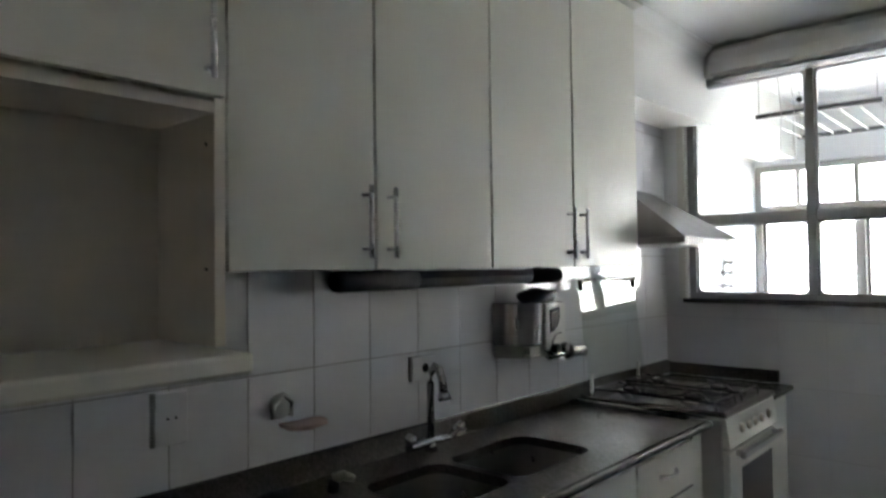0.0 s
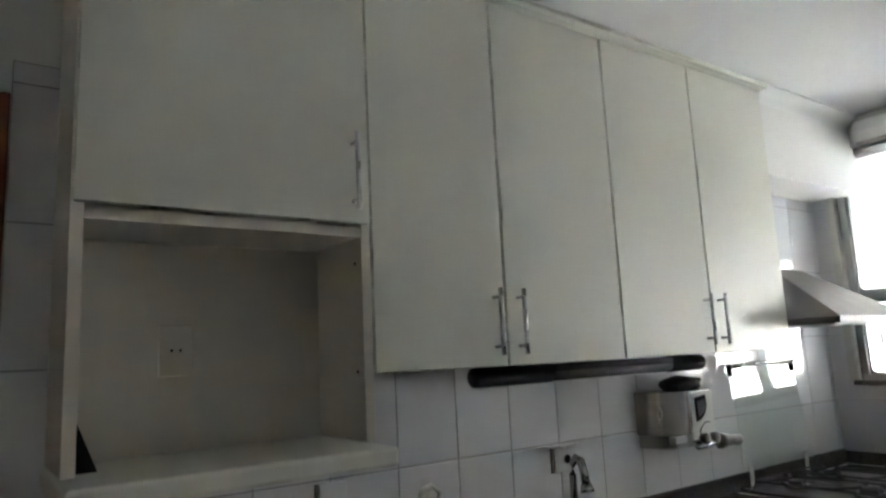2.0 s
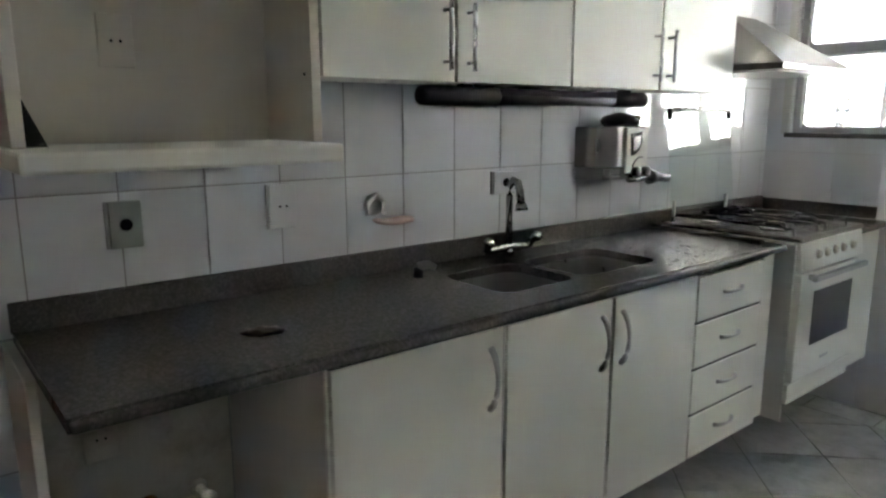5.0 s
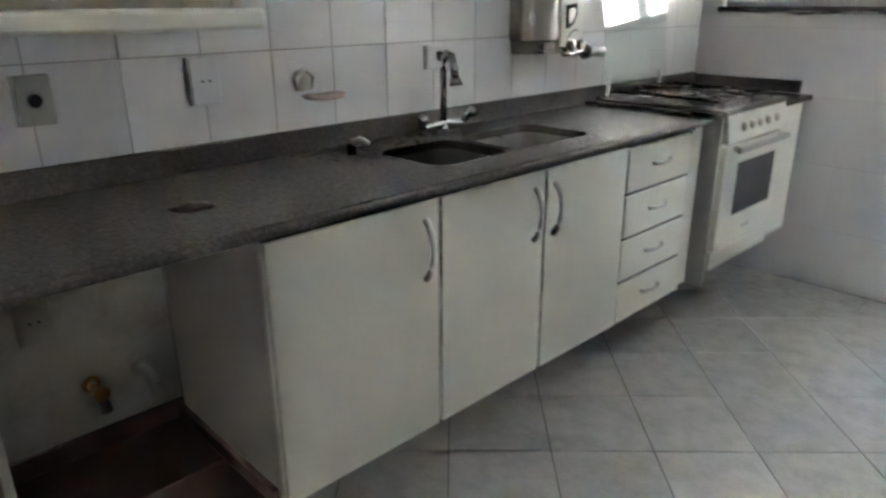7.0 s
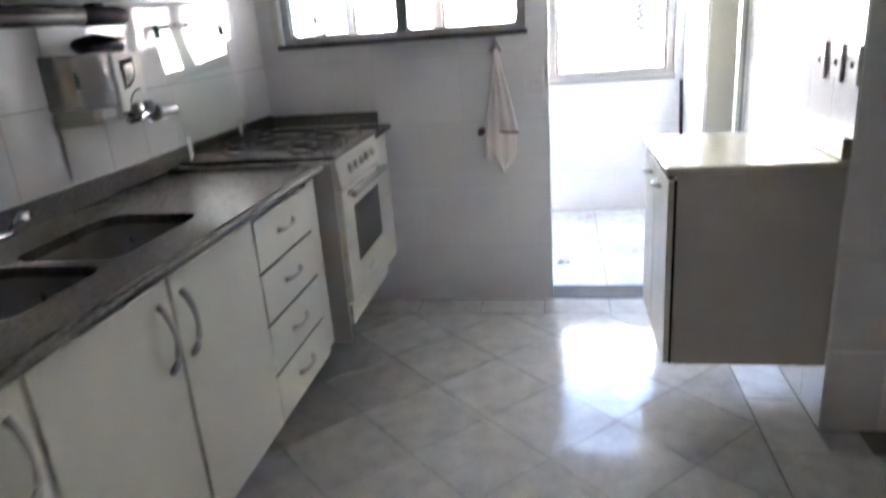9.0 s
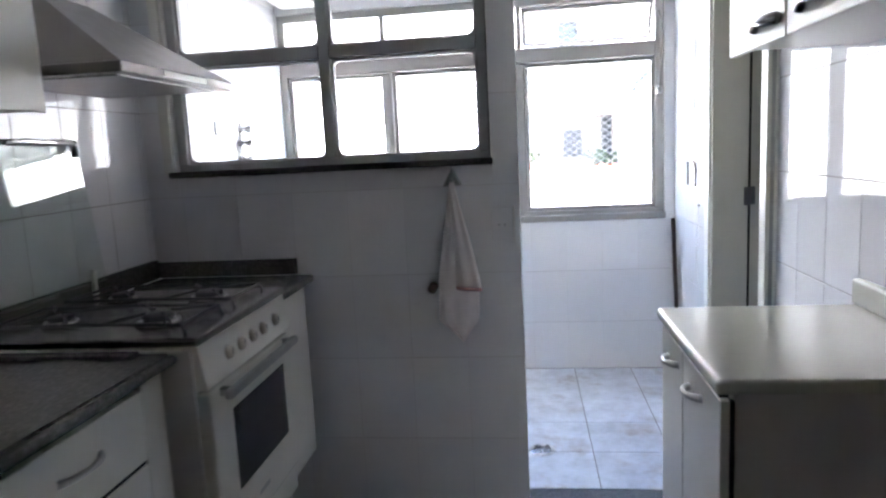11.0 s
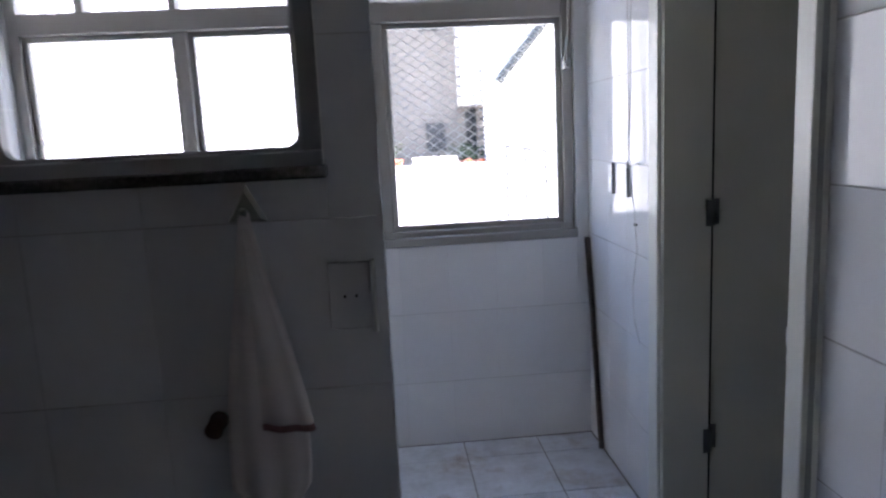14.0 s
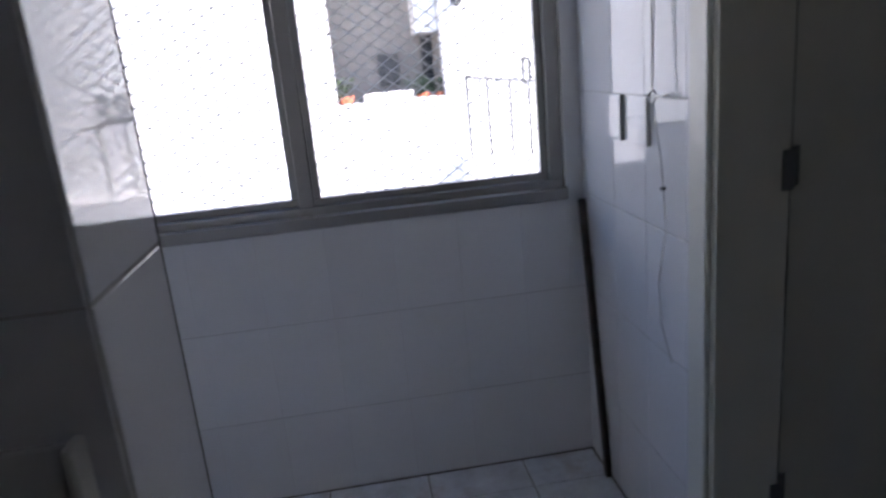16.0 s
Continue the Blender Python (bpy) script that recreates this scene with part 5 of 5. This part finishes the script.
part("wall", box(fx(2.50), FY - 1.0, -9, 15, FY - 0.01, fz(0.45)), FACADE, wing)
part("rail", tube([(fx(2.49), FY - 0.95, fz(1.18)), (fx(3.4), FY - 0.95, fz(1.05))], 0.020, n=8), AIRER_GREY, wing)
for x in (2.50, 2.68, 2.88, 3.05, 3.25):
    part("post", tube([(fx(x), FY - 0.95, fz(0.45)), (fx(x), FY - 0.95, fz(1.175 - (x - 2.5) * 0.145))], 0.019, n=8), AIRER_GREY, wing)
for x in (2.995, 3.135):
    part("small_frame", ring("y", fx(x), fz(1.085), fx(x + 0.085), fz(1.30), 0.04, FY - 0.97, FY - 0.93, bevel=0.0), AIRER_GREY, wing)
part("awning", tube([(fx(2.54), FY - 0.10, fz(1.83)), (fx(3.3), FY - 0.10, fz(2.70))], 0.12, n=6, flat=0.6), DARK_PAINT, bld, "dark slanting awning edge")


# ---- tiles: pieces of the walls and floors ----
TILE_MESH = {}


def tile_mesh(a, b, t, material, bevel=0.0009):
    """One tile a wide and b high with a soft edge, its back at z 0 and its face at z t."""
    key = (round(a, 4), round(b, 4), material.name, bevel)
    if key not in TILE_MESH:
        v, f = [], []
        for z, i in ((0, 0.0), (t - bevel, 0.0), (t, bevel)):
            v += [(i, i, z), (a - i, i, z), (a - i, b - i, z), (i, b - i, z)]
        for r in (0, 4):
            for k in range(4):
                f.append((r + k, r + (k + 1) % 4, r + 4 + (k + 1) % 4, r + 4 + k))
        f.append((8, 9, 10, 11))
        me = bpy.data.meshes.new("tile")
        me.from_pydata(v, [], f)
        me.materials.append(material)
        TILE_MESH[key] = me
    return TILE_MESH[key]


def lay(parent, origin, u, v, n, a0, a1, b0, b1, pa, pb, sa, sb, material, holes=(), gap=0.0032, gap_a=None, soft=0.0009):
    """Lays tiles on a wall: origin + a*u + b*v, facing n; joints at sa + k*pa and sb + k*pb; cut at the edges and around holes."""
    rot = Matrix((u, v, n)).transposed().to_4x4()
    ga = gap_a or gap

    def cuts(lo, hi, s, p, extra):
        c = {lo, hi}
        k = math.ceil((lo - s) / p)
        while s + k * p < hi:
            c.add(s + k * p)
            k += 1
        return sorted(c | {e for e in extra if lo < e < hi})

    regular_a = cuts(a0, a1, sa, pa, [])
    regular_b = cuts(b0, b1, sb, pb, [])
    for i in range(len(regular_a) - 1):
        for j in range(len(regular_b) - 1):
            rects = [(regular_a[i], regular_b[j], regular_a[i + 1], regular_b[j + 1])]
            for h in holes:
                nxt = []
                for r in rects:
                    if h[0] >= r[2] or h[2] <= r[0] or h[1] >= r[3] or h[3] <= r[1]:
                        nxt.append(r)
                        continue
                    if r[0] < h[0]:
                        nxt.append((r[0], r[1], h[0], r[3]))
                    if h[2] < r[2]:
                        nxt.append((h[2], r[1], r[2], r[3]))
                    m0, m1 = max(r[0], h[0]), min(r[2], h[2])
                    if r[1] < h[1]:
                        nxt.append((m0, r[1], m1, h[1]))
                    if h[3] < r[3]:
                        nxt.append((m0, h[3], m1, r[3]))
                rects = nxt
            for r in rects:
                w, hgt = r[2] - r[0] - ga, r[3] - r[1] - gap
                if w < 0.012 or hgt < 0.012:
                    continue
                ob = new("tile", tile_mesh(w, hgt, 0.006, material, soft))
                wob = Matrix.Rotation(random.uniform(-0.0009, 0.0009), 4, "X") @ Matrix.Rotation(random.uniform(-0.0009, 0.0009), 4, "Y")
                ob.parent = parent
                m = Matrix.Translation(Vector(origin) + u * (r[0] + ga / 2) + v * (r[1] + gap / 2) + n * (TILE_T - 0.006)) @ rot @ wob
                ob.matrix_basis = Matrix.Translation(-OFFSET[parent.name]) @ m


X, Y, Z = Vector((1, 0, 0)), Vector((0, 1, 0)), Vector((0, 0, 1))
ZB, ZP = -0.022, 0.302
TW = 0.2
part("grout", box(0.0001, -3.35, 0.0, 0.0009, 0.0, 2.14), WALL_GROUT, wall_west)
part("grout", box(0.0, -0.0009, 0.0, 1.327, -0.0001, 1.256, 0, box(0.0, -0.0009, 1.256, 0.113, -0.0001, 2.14, 0, box(1.238, -0.0009, 1.256, 1.327, -0.0001, 2.14))), NORTH_GROUT, wall_north)
part("grout", box(RK - 0.0009, PIER, 0.0, RK - 0.0001, 0.068, 2.20), WALL_GROUT, wall_kitchen_east)
part("grout", box(RW - 0.0009, 0.917, 0.0, RW - 0.0001, FAR, 2.40), WALL_GROUT, wall_east)
part("grout", box(-0.049, FAR - 0.0009, 0.0, RW - 0.001, FAR - 0.0001, 0.866), WALL_GROUT, wall_laundry_north)
part("grout", box(1.3271, 0.001, 0.004, 1.3279, 0.149, 2.315), WALL_GROUT, wall_north)
lay(wall_west, (0, 0, 0), -Y, Z, X, 0.0, 3.35, 0.0, 2.14, TW, ZP, 0.035, ZB, TILE, holes=[(-0.01, -0.1, 3.28, 0.20), (2.805, -0.1, 3.275, 0.874)])
lay(wall_north, (0, 0, 0), X, Z, -Y, 0.0, 1.327, 0.0, 2.14, TW, ZP, 0.130, ZB, TILE, holes=[(0.113, 1.256, 1.238, 2.4)], gap=0.0018, gap_a=0.0005, soft=0.0004)
lay(wall_north, (1.327, 0.0, 0), Y, Z, X, 0.0, 0.15, 0.0, 2.32, TW, ZP, 0.0, ZB, TILE)
lay(wall_laundry_north, (0, FAR, 0), X, Z, -Y, -0.05, RW, 0.0, 2.3, TW, ZP, 0.170, ZB, TILE, holes=[(-0.06, 0.868, 2.118, 2.112)], gap=0.0016, gap_a=0.0003, soft=0.0005)
lay(wall_laundry_west, (-0.05, 0, 0), -Y, Z, X, -FAR, -0.15, 0.0, 2.14, TW, ZP, 0.05, ZB, TILE)
lay(wall_east, (RW, 0, 0), Y, Z, -X, 0.918, FAR, 0.0, 2.4, TW, ZP, 0.948, ZB, TILE, gap=0.002, gap_a=0.0012)
lay(wall_kitchen_east, (RK, 0, 0), Y, Z, -X, PIER, 0.068, 0.0, 2.20, TW, ZP, 0.090, ZB, TILE, gap_a=0.0018)
lay(wall_kitchen_east, (RK + 0.17, PIER, 0), -X, Z, -Y, 0.0, 0.168, 0.0, 2.20, TW, ZP, 0.0, ZB, TILE)


def clip(poly, axis, lim, keep_less):
    out = []
    for i, p in enumerate(poly):
        q = poly[(i + 1) % len(poly)]
        ip, iq = (p[axis] <= lim) == keep_less, (q[axis] <= lim) == keep_less
        if ip:
            out.append(p)
        if ip != iq:
            t = (lim - p[axis]) / (q[axis] - p[axis])
            out.append((p[0] + t * (q[0] - p[0]), p[1] + t * (q[1] - p[1])))
    return out


def floor_tile(parent, poly, material, t=0.006, inset=0.002):
    cx, cy = sum(p[0] for p in poly) / len(poly), sum(p[1] for p in poly) / len(poly)
    n = len(poly)
    v, f = [], []
    for z, k in ((0.0, 1.0), (t - 0.0004, 1.0), (t, 0.998)):
        v += [((x - cx) * k, (y - cy) * k, z) for x, y in poly]
    for r in (0, n):
        for k in range(n):
            f.append((r + k, r + (k + 1) % n, r + n + (k + 1) % n, r + n + k))
    f.append(tuple(range(2 * n, 3 * n)))
    me = bpy.data.meshes.new("tile")
    me.from_pydata(v, [], f)
    me.materials.append(material)
    ob = new("tile", me)
    ob.parent = parent
    wob = Matrix.Rotation(random.uniform(-0.0006, 0.0006), 4, "X") @ Matrix.Rotation(random.uniform(-0.0006, 0.0006), 4, "Y")
    ob.matrix_basis = Matrix.Translation(Vector((cx, cy, -0.0055)) - OFFSET[parent.name]) @ wob


P, U0, V0, G = 0.316, -0.611, 2.170, 0.0019
R2 = math.sqrt(2)
for i in range(-16, 12):
    for j in range(-16, 16):
        u0, u1, v0, v1 = U0 + i * P + G, U0 + (i + 1) * P - G, V0 + j * P + G, V0 + (j + 1) * P - G
        poly = [((u + v) / R2, (u - v) / R2) for u, v in ((u0, v0), (u0, v1), (u1, v1), (u1, v0))]
        for axis, lim, less in ((0, 0.005, False), (0, 1.999, True), (1, -3.9, False), (1, -0.1805, True)):
            poly = clip(poly, axis, lim, less) if len(poly) > 2 else []
        if len(poly) > 2:
            area = 0.5 * abs(sum(poly[k][0] * poly[(k + 1) % len(poly)][1] - poly[(k + 1) % len(poly)][0] * poly[k][1] for k in range(len(poly))))
            if area > 0.0006:
                floor_tile(floor, poly[::-1], FLOOR_TILE)
for k in range(-4, 4):
    x0, x1 = max(0.983 + k * 0.3055 + 0.0018, 0.005), min(0.983 + (k + 1) * 0.3055 - 0.0018, 1.999)
    if x1 - x0 > 0.02:
        floor_tile(floor, [(x0, -0.1770), (x1, -0.1770), (x1, -0.010), (x0, -0.010)], FLOOR_TILE)
for i in range(3):
    for j in range(13):
        x0, x1 = 2.003 + i * 0.31, min(2.003 + (i + 1) * 0.31 - 0.0035, RE - 0.008)
        y1 = 0.0225 - j * 0.3115
        y0 = y1 - 0.3115 + 0.0035
        if y0 > PIER - 0.31:
            x1 = min(x1, RK - 0.008)
        y1 = min(y1, -0.010)
        if y0 < PIER < y1 and i == 0:
            floor_tile(floor, [(RK - 0.006, y0), (x1 + 0.12, y0), (x1 + 0.12, PIER - 0.008), (RK - 0.006, PIER - 0.008)], FLOOR_TILE)
        if x1 - x0 > 0.02:
            floor_tile(floor, [(x0, y0), (x1, y0), (x1, y1), (x0, y1)], FLOOR_TILE)
for i in range(8):
    for j in range(6):
        x0, x1 = -0.32 + i * 0.32 + 0.002, -0.32 + (i + 1) * 0.32 - 0.002
        y0, y1 = 0.168 + (j - 1) * 0.318 + 0.002, 0.168 + j * 0.318 - 0.002
        x0, x1, y0, y1 = max(x0, -0.045), min(x1, RW - 0.008), max(y0, 0.168), min(y1, FAR - 0.008)
        if x1 - x0 > 0.02 and y1 - y0 > 0.02:
            floor_tile(floor_laundry, [(x0, y0), (x1, y0), (x1, y1), (x0, y1)], LAUNDRY_TILE)
